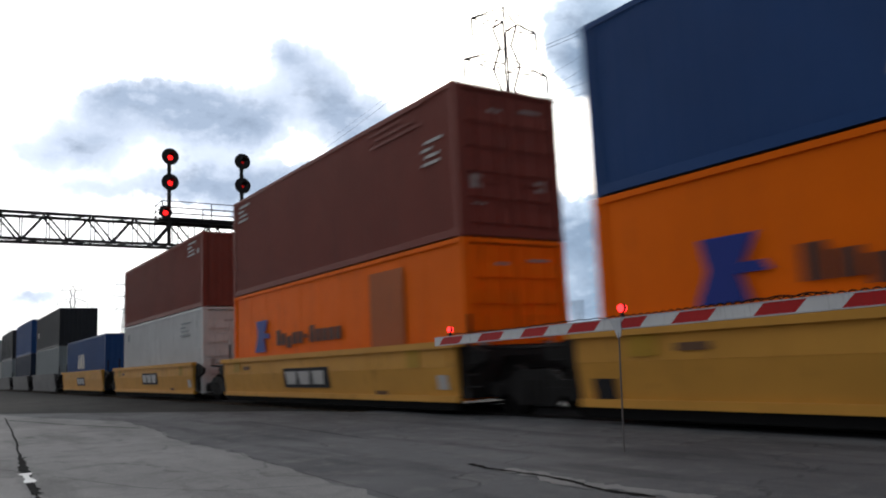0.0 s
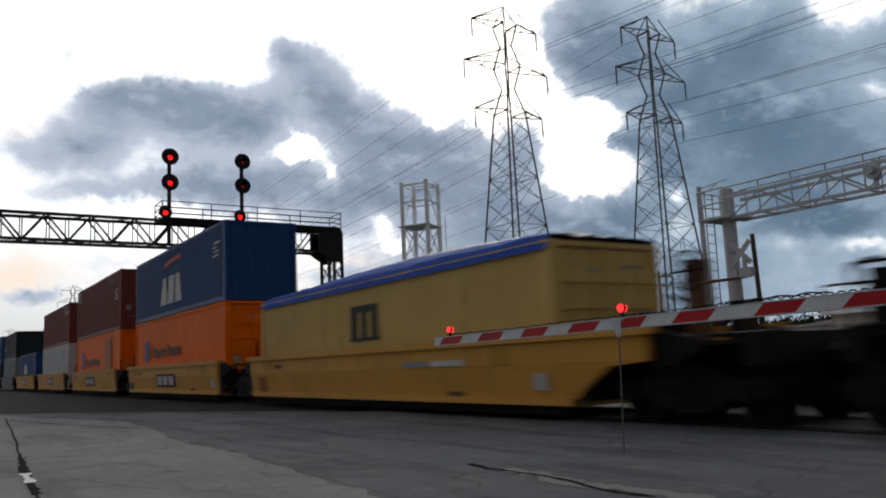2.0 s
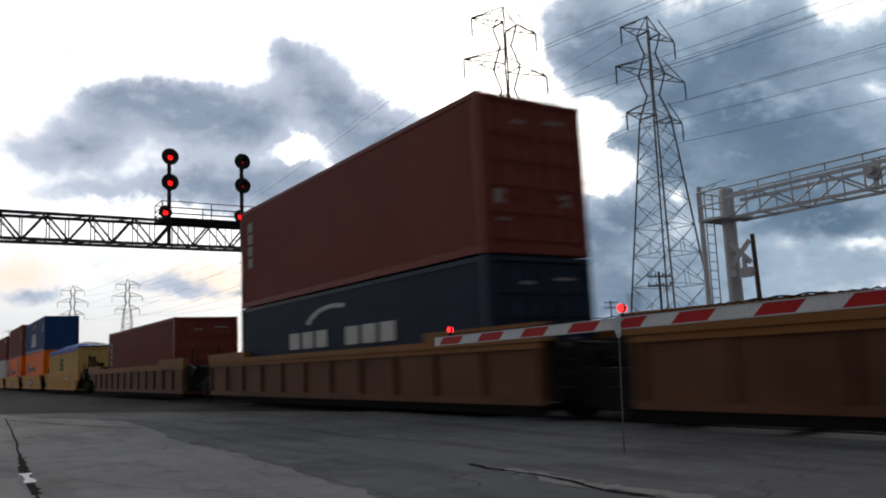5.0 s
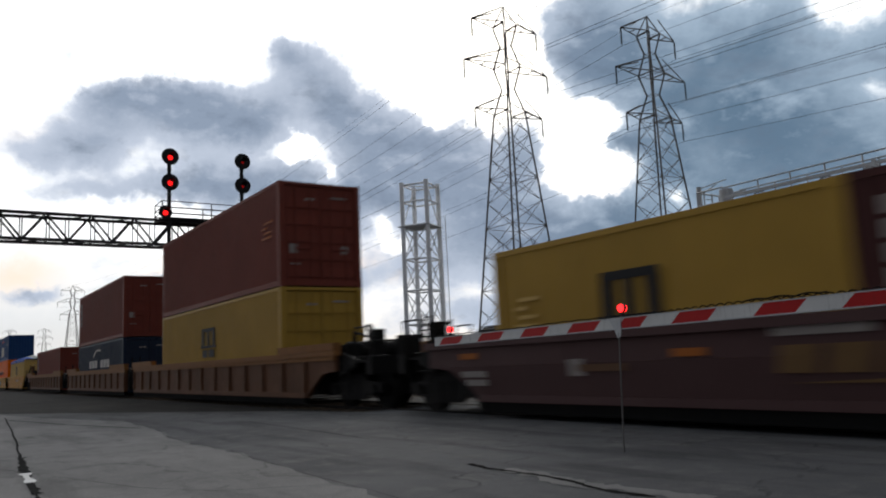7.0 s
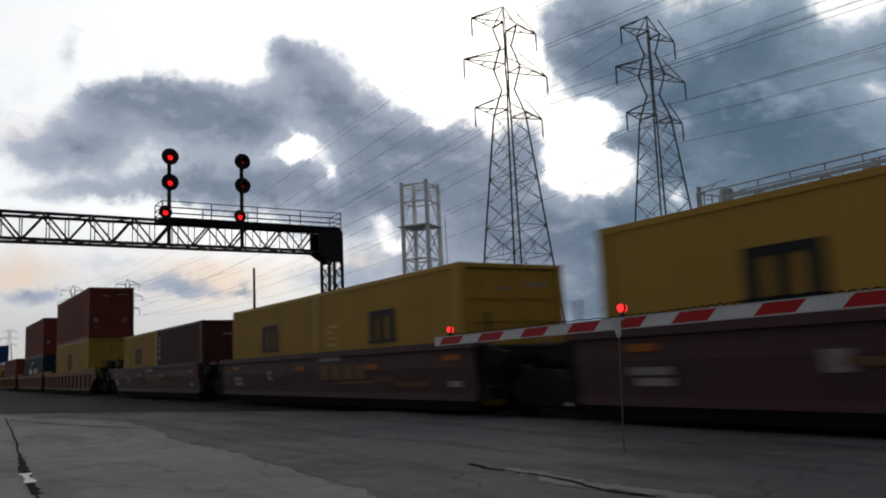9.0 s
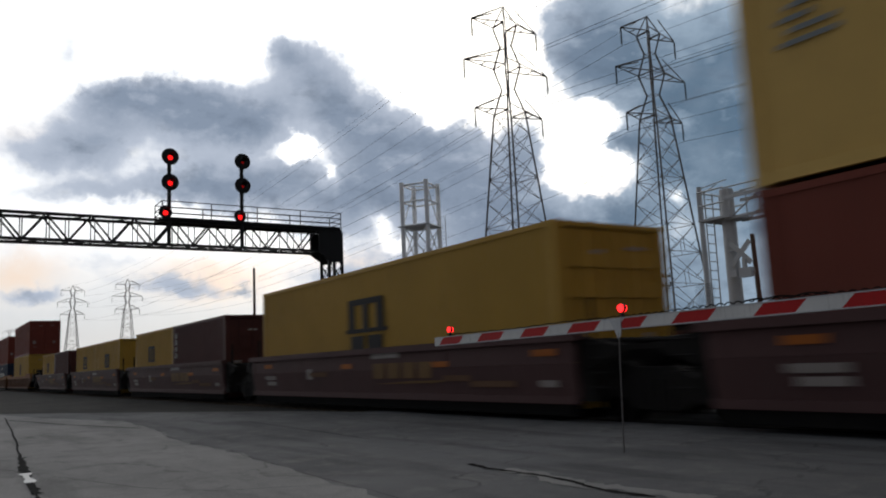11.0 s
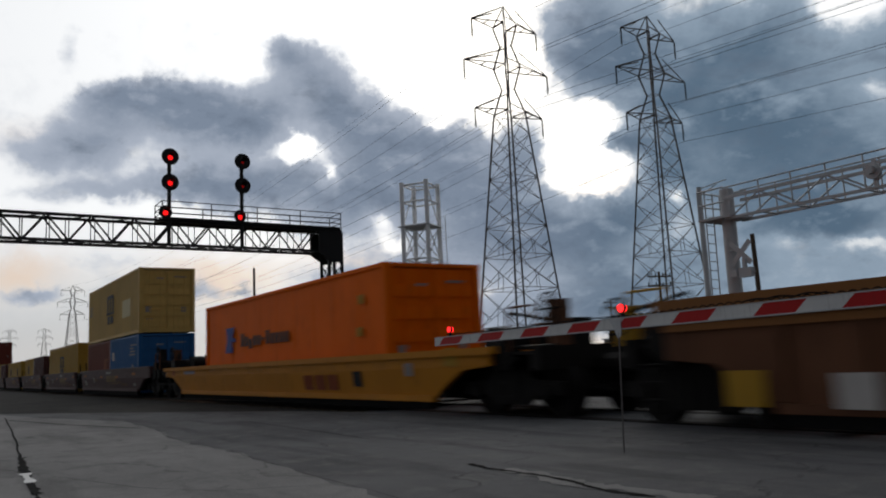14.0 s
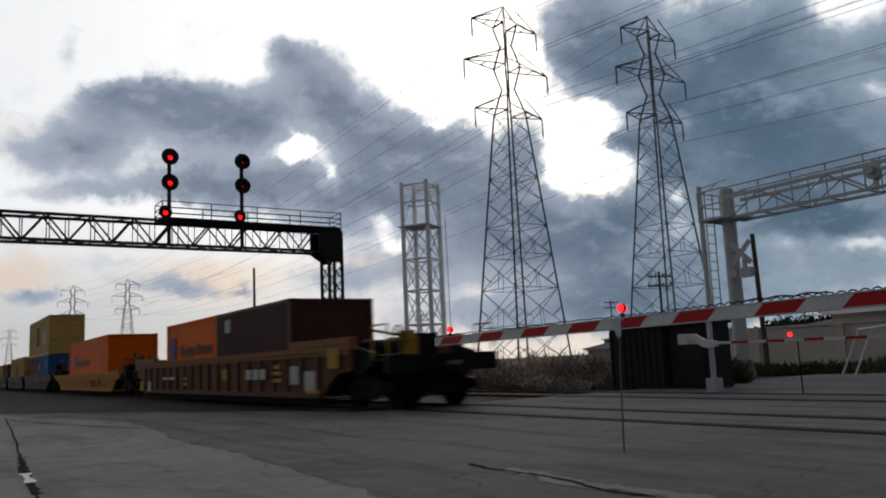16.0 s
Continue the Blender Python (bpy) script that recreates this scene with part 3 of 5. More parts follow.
def emblem(root, L, H, kind, x, z, size, mat, face=-.012, lean=0.0):
    if kind == "arrow":        # two stacked flags with a notch
        w, h = size, size * .76
        strokes(root, "emblem", mat, [[(x, z), (x + w * .72, z), (x + w * .6, z + h * .42), (x + w, z + h * .42), (x + w * .9, z + h * .58), (x + w * .66, z + h * .58), (x + w * .86, z + h), (x + w * .1, z + h), (x + w * .18, z + h * .5)]])
    elif kind in ("word", "letters"):       # lettering shown as plain bars, some taller
        n, q = (11, []) if kind == "word" else (3, [])
        w = size / n
        for i in range(n):
            hh = (.075 if kind == "word" else .17) * size * (1.35 if i in (0, 6) and n > 3 else 1.0)
            if i == 5:
                q.append(rect(x + i * w, z + hh * .4, w * .6, hh * .3))
                continue
            q.append(rect(x + i * w, z - (.3 * hh if i == 2 and n > 3 else 0), w * .78, hh))
        strokes(root, "lettering", mat, q, y=face, lean=lean)
    elif kind == "block":      # three heavy plain blocks, the first tapering upwards
        w, h = size / 3, size * .34
        strokes(root, "emblem", mat, [[(x, z), (x + w * .95, z), (x + w * .78, z + h), (x + w * .35, z + h)],
                                      [(x + w * 1.05, z), (x + w * 1.8, z), (x + w * 1.95, z + h), (x + w * 1.15, z + h)],
                                      [(x + w * 2.0, z), (x + w * 2.9, z), (x + w * 2.6, z + h), (x + w * 2.12, z + h)]])
    elif kind == "swoosh":
        q = [[(x + i * size / 8, z + .05 * math.sin(i / 8 * 3) + i * .018), (x + (i + 1) * size / 8 - .03, z + .05 * math.sin((i + 1) / 8 * 3) + i * .018),
              (x + (i + 1) * size / 8 + .02, z + .16 + .05 * math.sin((i + 1) / 8 * 3) + i * .018), (x + i * size / 8 + .05, z + .14 + .05 * math.sin(i / 8 * 3) + i * .018)] for i in range(8)]
        strokes(root, "emblem", mat, q)
    elif kind in ("arch", "low_arch"):       # an arched emblem over two short marks
        w, h = size, size * (.8 if kind == "arch" else .6)
        strokes(root, "emblem", mat, [rect(x + w * .05, z + h * .4, w * .17, h * .56), rect(x + w * .42, z + h * .4, w * .15, h * .56), rect(x + w * .76, z + h * .4, w * .17, h * .56),
                                      rect(x + w * .06, z + h * .88, w * .86, h * .12), rect(x - w * .02, z + h * .32, w * 1.04, h * .08),
                                      rect(x + w * .1, z, w * .34, h * .26), rect(x + w * .53, z, w * .36, h * .26)])
    elif kind == "posts":      # three heavy uprights joined above
        w, h = size, size * .58
        strokes(root, "emblem", mat, [rect(x, z, w * .22, h), rect(x + w * .4, z, w * .18, h * .86), rect(x + w * .78, z, w * .22, h), rect(x + w * .22, z + h * .8, w * .56, h * .2), rect(x - w * .06, z - h * .1, w * 1.12, h * .1)])
    elif kind == "tag":
        strokes(root, "sticker", mat, [rect(x, z, size, size * .8)])
    elif kind == "wide_tag":
        strokes(root, "sticker", mat, [rect(x, z, size, size * .48)])
    elif kind == "lines":
        strokes(root, "lettering", mat, [rect(x + (i % 2) * .12, z + i * .14, size * (1 - .2 * (i % 3)), .06) for i in range(4)])
    elif kind == "patch":
        strokes(root, "repainted_patch", mat, [rect(x, z, size, H - .3 - z)], y=0.0)
    elif kind == "column":     # tall run of marks read downwards
        q = []
        for i in range(4):
            b = z + i * size * .27
            q.append(rect(x, b, size * .27, size * .21))
        strokes(root, "lettering", mat, q)
    elif kind == "arc":        # a sweeping arc over a row of heavy marks
        q = []
        for i in range(8):
            a0, a1 = 2.75 - i * .2, 2.75 - (i + 1) * .2 + .015
            q.append([(x + 2.55 + 1.65 * k * math.cos(a), z + .36 + .62 * k * math.sin(a)) for a, k in ((a0, 1), (a1, 1), (a1, .84), (a0, .84))])
        strokes(root, "emblem", mat, q)
        q = []
        for i in range(7):
            a = x + i * size * .19
            if i == 3:
                continue
            q.append(rect(a, z, size * .15, .4))
        strokes(root, "lettering", mat, q)


wheel_mesh = {}


def truck(parent, x):
    """A two-axle bogie under a car; x is its middle in the car's space."""
    W2 = BOX_W / 2
    root = parent
    bm = bmesh.new()
    box(bm, x - 0.25, x + 0.25, W2 - 1.05, W2 + 1.05, 0.42, 0.72)
    bogie = part("bogie", bm, M["steel"], root, "grimy black two-axle bogie")
    for y in (W2 - 1.08, W2 + 0.98):
        bm = bmesh.new()
        prism(bm, [(x - 1.25, 0.36), (x - 1.25, 0.56), (x - 0.62, 0.60), (x - 0.4, 0.76), (x + 0.4, 0.76), (x + 0.62, 0.60), (x + 1.25, 0.56), (x + 1.25, 0.36),
                   (x + 0.66, 0.36), (x + 0.42, 0.2), (x - 0.42, 0.2), (x - 0.66, 0.36)], y, y + 0.10)
        for a in (-0.9, 0.9):
            rod(bm, (x + a, y - 0.06, 0.42), (x + a, y + 0.12, 0.42), 0.12, 10)
        for a in (-0.2, 0.0, 0.2):
            rod(bm, (x + a, y + 0.05, 0.22), (x + a, y + 0.05, 0.6), 0.08, 8)
        part("side_frame", bm, M["steel"], bogie)
    if not wheel_mesh:
        bm = bmesh.new()
        rod(bm, (0, -0.95, 0), (0, 0.95, 0), 0.08, 8)
        for sgn in (-1, 1):
            y = 0.72 * sgn
            rod(bm, (0, y - 0.07, 0), (0, y + 0.06, 0), 0.42, 20)
            rod(bm, (0, y - 0.02 - 0.07 * sgn, 0), (0, y + 0.02 - 0.07 * sgn, 0), 0.455, 20)
            rod(bm, (0, y + 0.055 * sgn, 0), (0, y + 0.085 * sgn, 0), 0.33, 16, 0.30)
            for i in range(4):
                t = i * math.pi / 2
                rod(bm, (0.2 * math.cos(t), y + 0.07 * sgn, 0.2 * math.sin(t)), (0.2 * math.cos(t), y + 0.10 * sgn, 0.2 * math.sin(t)), 0.05, 6)
        wheel_mesh["wheelset"] = mesh_of("wheelset", bm, M["steel"])
    for a in (-0.9, 0.9):
        w = shared("wheelset", wheel_mesh["wheelset"], bogie, pose(x + a, W2, 0.42))
        WHEELS.append((w, x + a, W2, 0.42))


def well_car(s0, s1, style, trucks, label, marks=(), front_end=1.6, rear_end=1.6, brake="steel", cf=0.0, cr=0.0, tall=1.72, brake_at=.75):
    """A well unit from s0 to s1, with end platforms reaching over the bogies."""
    root = thing("well_car", s0, TRACK_NEAR, 0.0, label, "railway car", "well cars of the train")
    MOVERS.append(root)
    L = s1 - s0
    mat = M[style[0]]
    top, low = style[1], style[2]
    ribs, chord = style[3], style[4]
    for y0, y1, out in ((-0.20, -0.10, -1), (BOX_W + 0.10, BOX_W + 0.20, 1)):
        bm = bmesh.new()
        left_cut = [(0, .84), (cf * .45, .78), (cf * .8, .5), (cf, low)] if cf else [(0, low)]
        right_cut = [(L - cr, low), (L - cr * .8, .5), (L - cr * .45, .78), (L, .84)] if cr else [(L, low)]
        if ribs:
            tilt = 0.0
            prism(bm, left_cut + right_cut + [(L, top - .12), (0, top - .12)], y0, y1)
            wall = part("side_wall", bm, mat, root)
        else:
            tilt = 0.16
            prism(bm, [(0, .845), (L, .845), (L, top - .12), (0, top - .12)], y0, y1)
            wall = part("side_wall", bm, mat, root)
            bm = bmesh.new()
            prism(bm, left_cut + right_cut + [(L, .843), (0, .843)], y0, y1)
            for vert in bm.verts:
                vert.co.y -= out * tilt * max(0.0, .84 - vert.co.z)
            part("lower_panel", bm, mat, wall)
            stiffener = mesh_of("seam", one("s", (0, .05, y0 - .012, y0, .86, top - .13)), mat)
            if out < 0:
                for i in range(5):
                    shared("seam", stiffener, wall, pose(.2 + i * (L - .45) / 4, 0, 0))
        ya, yb = (y0 - 0.07, y1) if out < 0 else (y0, y1 + 0.07)
        part("top_chord", one("c", (-.12, L + .12, ya, yb, top - 0.12, top)), M[chord], wall)
        part("bottom_chord", one("c", (cf, L - cr, ya + .02 - out * tilt * .5, yb - .02 - out * tilt * .5, low - 0.04, low + 0.07)), mat, wall)
        # bottom sill; its black stands in for the shade below the car side
        part("sill", one("c", (cf + .1, L - cr - .1, ya + .045 - out * tilt * .6, yb - .005 - out * tilt * .6, .09, low - .041)), M["rubber"], wall, "bottom sill coloured black for the shade under the car")
        if chord != style[0]:
            part("chord_flange", one("c", (0, L, ya + .03, yb - .03, top - .22, top - .122)), M[chord], wall)
            for a, b in ((-.1, 3.2), (L - 3.2, L + .1)):
                part("raised_chord", one("c", (a, b, ya - .01, yb + .01, top + .004, top + .17)), M[chord], wall)
        if ribs and out < 0:
            n = int((L - cf - cr) / ribs)
            rib = mesh_of("rib", one("r", (0, .09, ya + .005, yb - .005, low + .09, top - .222)), mat)
            for i in range(n + 1):
                shared("rib", rib, wall, pose(cf + .05 + i * (L - cf - cr - .2) / n, 0, 0))
    cross = mesh_of("cross_member", one("c", (0, 0.3, -0.09, BOX_W + 0.09, .075, .105)), M["steel"])
    for i in range(int((L - cf - cr) / 1.5)):
        shared("cross_member", cross, root, pose(cf + 0.4 + i * 1.5, 0, 0))
    for x, ext, sgn, cut in ((0.0, front_end, -1, cf), (L, rear_end, 1, cr)):
        if not ext:
            continue
        bm = bmesh.new()
        a, b = sorted((x, x + sgn * ext))
        box(bm, a, b, 0.75, BOX_W - 0.75, 0.78, 1.0)
        end = part("end_platform", bm, M["steel"], root)
        bm = bmesh.new()
        xi = x - sgn * cut
        prism(bm, [(xi, 0.3), (xi, top - 0.1), (xi + sgn * 0.14, top - 0.1), (xi + sgn * 0.3, 0.3)], -0.1, BOX_W + 0.1)
        part("bulkhead", bm, M["steel"], end)
        for y in (-0.09, BOX_W - 0.01):
            bm = bmesh.new()
            prism(bm, [(x, 0.7), (x, top - 0.05), (x + sgn * ext * .5, top - 0.22), (x + sgn * ext * .5, 0.95)], y, y + 0.1)
            part("gusset", bm, M["steel"], end)
        if cut:
            inner = x - sgn * cut
            part("deck", one("d", (min(inner, b if sgn > 0 else a), max(inner, b if sgn > 0 else a), -0.08, BOX_W + .08, 1.004, 1.05)), M["steel"], end)
            e = x + sgn * ext
            part("end_sill", one("d", (min(e, e - sgn * .2), max(e, e - sgn * .2), -.15, BOX_W + .15, .75, 1.12)), M["steel"], end)
            bars("coupler", [((e, BOX_W / 2, .82), (e + sgn * .75, BOX_W / 2, .82))], .16, M["steel"], end, 8)
            bars("air_hose", [((e, .7, .8), (e + sgn * .25, .72, .45)), ((e + sgn * .25, .72, .45), (e + sgn * .6, .8, .4))], .03, M["rubber"], end, 6)
            bx = x + sgn * brake_at
            lo_x, hi_x = sorted((inner + sgn * .45, e - sgn * .25))
            part("brake_rigging", one("r", (lo_x, hi_x, .66, BOX_W - .66, .3, .775)), M["steel"], end, "dark brake rigging between the wheels")
            part("valve_box", one("v", (x - sgn * .1 - .22, x - sgn * .1 + .22, .02, .42, 1.052, 1.42)), M["steel"], end)
            part("control_valve", one("v", (x + sgn * .25 - .15, x + sgn * .25 + .15, 1.35, 1.8, 1.052, 1.6)), M["steel"], end)
            bm = bmesh.new()
            rod(bm, (x - sgn * cut * .5, .5, 1.3), (x - sgn * cut * .5, 1.95, 1.3), .21, 14)
            for yy in (.7, 1.75):
                rod(bm, (x - sgn * cut * .5, yy - .03, 1.3), (x - sgn * cut * .5, yy + .03, 1.3), .225, 14)
            part("air_reservoir", bm, M["steel"], end, "black air reservoir cylinder")
            for yy in (-.1, BOX_W + .1):
                bars("grab_rail", [((e - sgn * .12, yy, 1.05), (e - sgn * .12, yy, 1.75)), ((e - sgn * .12, yy, 1.75), (e - sgn * .75, yy, 1.75)), ((e - sgn * .75, yy, 1.75), (e - sgn * .75, yy, 1.05))], .02, M[brake], end, 6)
            bars("grab_rail", [((e - sgn * .12, -.1, 1.45), (e - sgn * .12, .6, 1.45)), ((e - sgn * .12, .6, 1.45), (e - sgn * .12, .6, 1.05))], .02, M[brake], end, 6)
            bars("brake_pipe", [((inner, .2, 1.12), (e, .25, 1.12)), ((x, .25, 1.12), (x, .3, 1.7)), ((x, .3, 1.7), (bx, .45, 1.5))], .028, M["steel"], end, 6)
            # hand brake: housing and wheel on a stand
            part("brake_housing", one("h", (bx - .12, bx + .12, .35, .62, 1.05, tall)), M[brake], end, "hand brake housing")
            bm = bmesh.new()
            for i in range(14):
                t0, t1 = i * math.pi / 7, (i + 1) * math.pi / 7
                rod(bm, (bx + .26 * math.cos(t0), .28, tall - .15 + .26 * math.sin(t0)), (bx + .26 * math.cos(t1), .28, tall - .15 + .26 * math.sin(t1)), .02, 5)
            for i in range(3):
                t0 = i * math.pi / 3
                rod(bm, (bx + .26 * math.cos(t0), .28, tall - .15 + .26 * math.sin(t0)), (bx - .26 * math.cos(t0), .28, tall - .15 - .26 * math.sin(t0)), .016, 5)
            part("brake_wheel", bm, M["steel"], end)
            for i in range(3):
                bars("step", [((x + sgn * .1, -.14, .35 + i * .22), (x + sgn * .5, -.14, .35 + i * .22))], .014, M["steel"], end, 5)
            for f in (.1, .5):
                bars("step_post", [((x + sgn * f, -.14, .3), (x + sgn * f, -.14, 1.0))], .018, M["steel"], end, 5)
        else:
            bars("end_ladder", [((x + sgn * 0.25, -0.14, 0.5 + i * .2), (x + sgn * 0.65, -0.14, 0.5 + i * .2)) for i in range(4)] + [((x + sgn * f, -.14, .45), (x + sgn * f, -.14, 1.2)) for f in (.25, .65)], 0.012, M["steel"], end, 5)
            bars("brake_pipe", [((x + sgn * .2, .3, 1.15), (x + sgn * ext, .35, 1.1)), ((x + sgn * .2, .3, 1.15), (x + sgn * .2, .3, .8)), ((x + sgn * .15, .05, 1.0), (x + sgn * .15, .05, 1.75))], .03, M["steel"], end, 6)
    for x in trucks:
        truck(root, x - s0)
    face = -0.283 if ribs else -0.224
    for mk in marks:
        kind, x, z, size, mt = mk
        if kind == "plate":    # dark plate with three pale blocks
            strokes(root, "name_plate", "mark_black", [rect(x, z, size, size * .18)], y=face, lean=tilt)
            w = size * .9 / 3
            q = []
            for i in range(3):
                a = x + size * .06 + i * w
                q.append([(a + w * .08, z + size * .03), (a + w * .75, z + size * .03), (a + w * .85, z + size * .15), (a, z + size * .15)])
            strokes(root, "lettering", mt, q, y=face - .007, lean=tilt)
        elif kind == "letters":
            emblem(root, L, 0, "letters", x, z, size, mt, face, tilt)
        elif kind == "tag":
            strokes(root, "stencil", mt, [rect(x, z, size, size * .8)], y=face, lean=tilt)
        elif kind == "swash":  # slanted heavy lettering over a long stroke, worn
            w = size / 5
            strokes(root, "lettering", mt, [rect(x + i * w, z + .04, w * .78, .30, .07) for i in range(4)] + [[(x + .1, z - .07), (x + size * .8, z - .05), (x + size, z), (x + size * .5, z - .01)]], y=face, lean=tilt)
        elif kind == "wide":
            strokes(root, "stencil", mt, [rect(x, z, size, .10)], y=face, lean=tilt)
    return root


TTX = ("wellyellow", 1.30, 0.27, 0, "wellyellow", 0)
BRN = ("wellbrown", 1.30, 0.27, 1.35, "chordtan", 0)
MAR = ("wellmaroon", 1.28, 0.30, 0, "wellmaroon", 0)
SNG = ("singleyellow", 1.15, 0.27, 0, "singleyellow", 1.9)
RIB = ("wellbrown", 1.40, 0.27, 0.9, "chordtan", 0)
GRY = ("wellgrey", 1.30, 0.13, 0, "wellgrey", 0)
F40, F20, HC, STD = 12.192, 6.058, 2.896, 2.591


def train():
    yellow_car = "grimy yellow steel well car of an articulated set"
    brown_car = "brown ribbed well car with yellow top chord"
    maroon_car = "dark maroon well car carrying containers low between bogies"
    # leading cars, far along the track
    s = -56.3
    looks = ["black", "darkblue", "grey", "white", "brown", "grey", "white", "navy", "grey", "brown", "white", "grey"]
    for i in range(12):
        s1 = s - 3.3
        s0 = s1 - 12.6
        if i == 0:
            well_car(s0 + 0.3, s1, GRY, [s0 - 1.4, s1 + 1.5], "grey well car far along the train")
            container(s0 + .5, 0.25, F40, HC, "grey", "grey container low in a well car", doors=False)
            container(s0 + .5, 3.16, F40, STD, "black", "black container stacked on another in a well car", [("tag", 1.2, 1.0, .5, "mark_white")], doors=False)
        else:
            well_car(s0 + 0.3, s1, GRY, [s0 - 1.4], "grey well car far along the train")
            container(s0 + .4, 0.25, F40, HC, looks[i], "container in a well car far along the train", doors=False)
            container(s0 + .4, 3.16, F40, HC if i % 3 else STD, looks[(i * 5 + 2) % 12], "container stacked on another far along the train", doors=False)
        s = s0
    # yellow articulated set
    def small(x):
        return [("tag", x - .6, .45, .32, "mark_white"), ("tag", x - 1.6, .85, .45, "mark_yellow"), ("tag", 1.0, .9, .5, "mark_yellow"), ("wide", 1.8, .95, .5, "script"), ("wide", x - 3.0, .32, .5, "script")]
    well_car(-56.0, -43.0, TTX, [-41.6], yellow_car, [("plate", 5.5, .5, 2.5, "mark_white")])
    container(-55.6, 0.25, F40, HC, "navy", "blue container riding alone in a yellow well car", [("block", 4, 1.2, 2.4, "mark_white")], doors=False)
    well_car(-40.0, -27.2, TTX, [-25.6], yellow_car, [("plate", 5.57, .55, 2.5, "mark_white")] + small(12.8))
    container(-38.9, 0.25, F40, HC, "white", "white container below a brown one", [("tag", .8, 2.2, .4, "grey"), ("lines", 9.5, 2.0, 1.2, "grey")])
    container(-38.9, 3.16, F40, STD, "brown", "brown-red container stacked on a white one", doors=False, marks=[("tag", 11.6, 1.9, .2, "mark_white"), ("lines", 10.4, 1.9, .9, "mark_white")])
    well_car(-23.9, -11.4, TTX, [-9.7], yellow_car, [("plate", 4.74, .47, 2.65, "mark_white")] + small(12.5))
    container(-23.5, 0.25, F40, HC, "orange", "orange container with blue emblem below a brown one", [("arrow", 1.8, 1.17, 1.15, "mark_blue"), ("word", 3.41, 1.31, 3.95, "mark_faded"), ("patch", 8.7, .2, 1.4, "patch")], flat=True)
    container(-23.5, 3.16, F40, HC, "brown", "dirty brown-red container stacked on an orange one", [("lines", .5, 2.2, .8, "mark_white"), ("lines", 9.0, 2.35, 2.0, "brown"), ("lines", 11.0, 1.5, .6, "mark_white")])
    well_car(-8.35, 4.0, TTX, [5.5], yellow_car, [("plate", 4.82, .45, 2.7, "mark_white"), ("tag", .3, .3, .4, "mark_black")] + small(12.3))
    container(-8.0, 0.25, F40, HC, "orange", "orange container with blue emblem below a blue one", [("arrow", 1.67, 1.23, 1.05, "mark_blue"), ("word", 3.09, 1.38, 4.1, "mark_faded")], flat=True)
    container(-8.0, 3.16, F40, STD, "navy", "faded blue container with white block marks stacked on an orange one", [("block", 4.3, .45, 3.1, "mark_white"), ("swoosh", 4.9, 1.9, 2.2, "mark_red"), ("lines", 11.0, 1.5, .6, "mark_white")], doors=False)
    well_car(7.0, 21.5, TTX, [21.8], yellow_car, [("wide", 8.4, .86, .9, "grey"), ("wide", 9.4, .86, 1.0, "mark_white"), ("tag", .6, .35, .5, "mark_orange")] + small(12.8), rear_end=1.6, brake="wellbrown", cr=1.5, tall=2.12, brake_at=.35)
    container(7.35, 0.15, F40, STD, "tan", "faded yellow open-top container under a blue tarpaulin", [("posts", 5.5, 1.38, 1.2, "mark_black")], tarp=True)
    # brown three-unit car
    well_car(25.0, 43.2, BRN, [25.1, 44.7], brown_car, front_end=.9, cf=1.8)
    container(28.9, 0.15, F40, HC, "brown", "brown-red container riding alone in a brown well car", [("column", .64, 1.3, 1.1, "mark_worn")])
    well_car(46.3, 62.3, BRN, [63.2], brown_car, front_end=1.2, rear_end=.8)
    container(48.55, 0.13, F40, STD, "darkblue", "dark blue container with white arc below a brown one", [("arc", 3.64, 1.28, 4.2, "mark_white")])
    container(48.55, 2.75, F40, HC, "brown", "brown-red container stacked on a dark blue one", [("column", .65, 1.13, 1.3, "mark_worn")])
    well_car(64.1, 83.75, BRN, [84.0], brown_car, front_end=.8, rear_end=1.6, cr=1.5)
    container(67.95, 0.22, F40, HC, "yellow", "mustard yellow container below a brown one", [("low_arch", 5.1, 1.2, 1.6, "mark_black")])
    container(67.95, 3.13, F40, HC, "brown", "brown-red container with barred doors stacked on a yellow one", [("lines", 10.9, 1.4, .7, "patch")])
    # maroon five-unit car
    def tags(x):
        return [("tag", 3.7, .66, .3, "mark_worn"), ("wide", 7.0, 1.06, 1.1, "mark_worn"), ("wide", x - .9, .96, .55, "mark_orange"), ("wide", 1.0, .96, .5, "mark_orange"), ("wide", 5.6, .88, .5, "mark_orange"),
                ("wide", 1.0, .66, .7, "mark_worn"), ("wide", 1.1, .52, .6, "mark_worn"), ("wide", x - .8, .5, .4, "mark_worn"), ("swash", 7.0, .62, 2.9, "mark_tan"), ("wide", 3.9, .72, .9, "script"), ("wide", 10.4, .5, 1.2, "script"), ("wide", 9.6, .6, .8, "script"), ("wide", 9.3, .85, .5, "mark_orange")]
    well_car(87.7, 101.9, MAR, [87.7, 103.2], maroon_car, tags(14), front_end=1.2, cf=1.4)
    container(89.5, 0.11, F20, STD, "yellow", "short mustard yellow container in a maroon car", [("posts", 2.45, 1.36, 1.05, "mark_black"), ("lines", .5, 1.3, .5, "tan")])
    container(95.58, 0.11, F20, STD, "darkbrown", "short dark maroon container in a maroon car", [("column", .35, 1.38, .9, "mark_worn")])
    well_car(104.5, 117.6, MAR, [118.9], maroon_car, tags(13.1))
    container(104.86, 0.11, F20, STD, "yellow", "short mustard yellow container in a maroon car", [("posts", 2.47, 1.36, 1.1, "mark_black")])
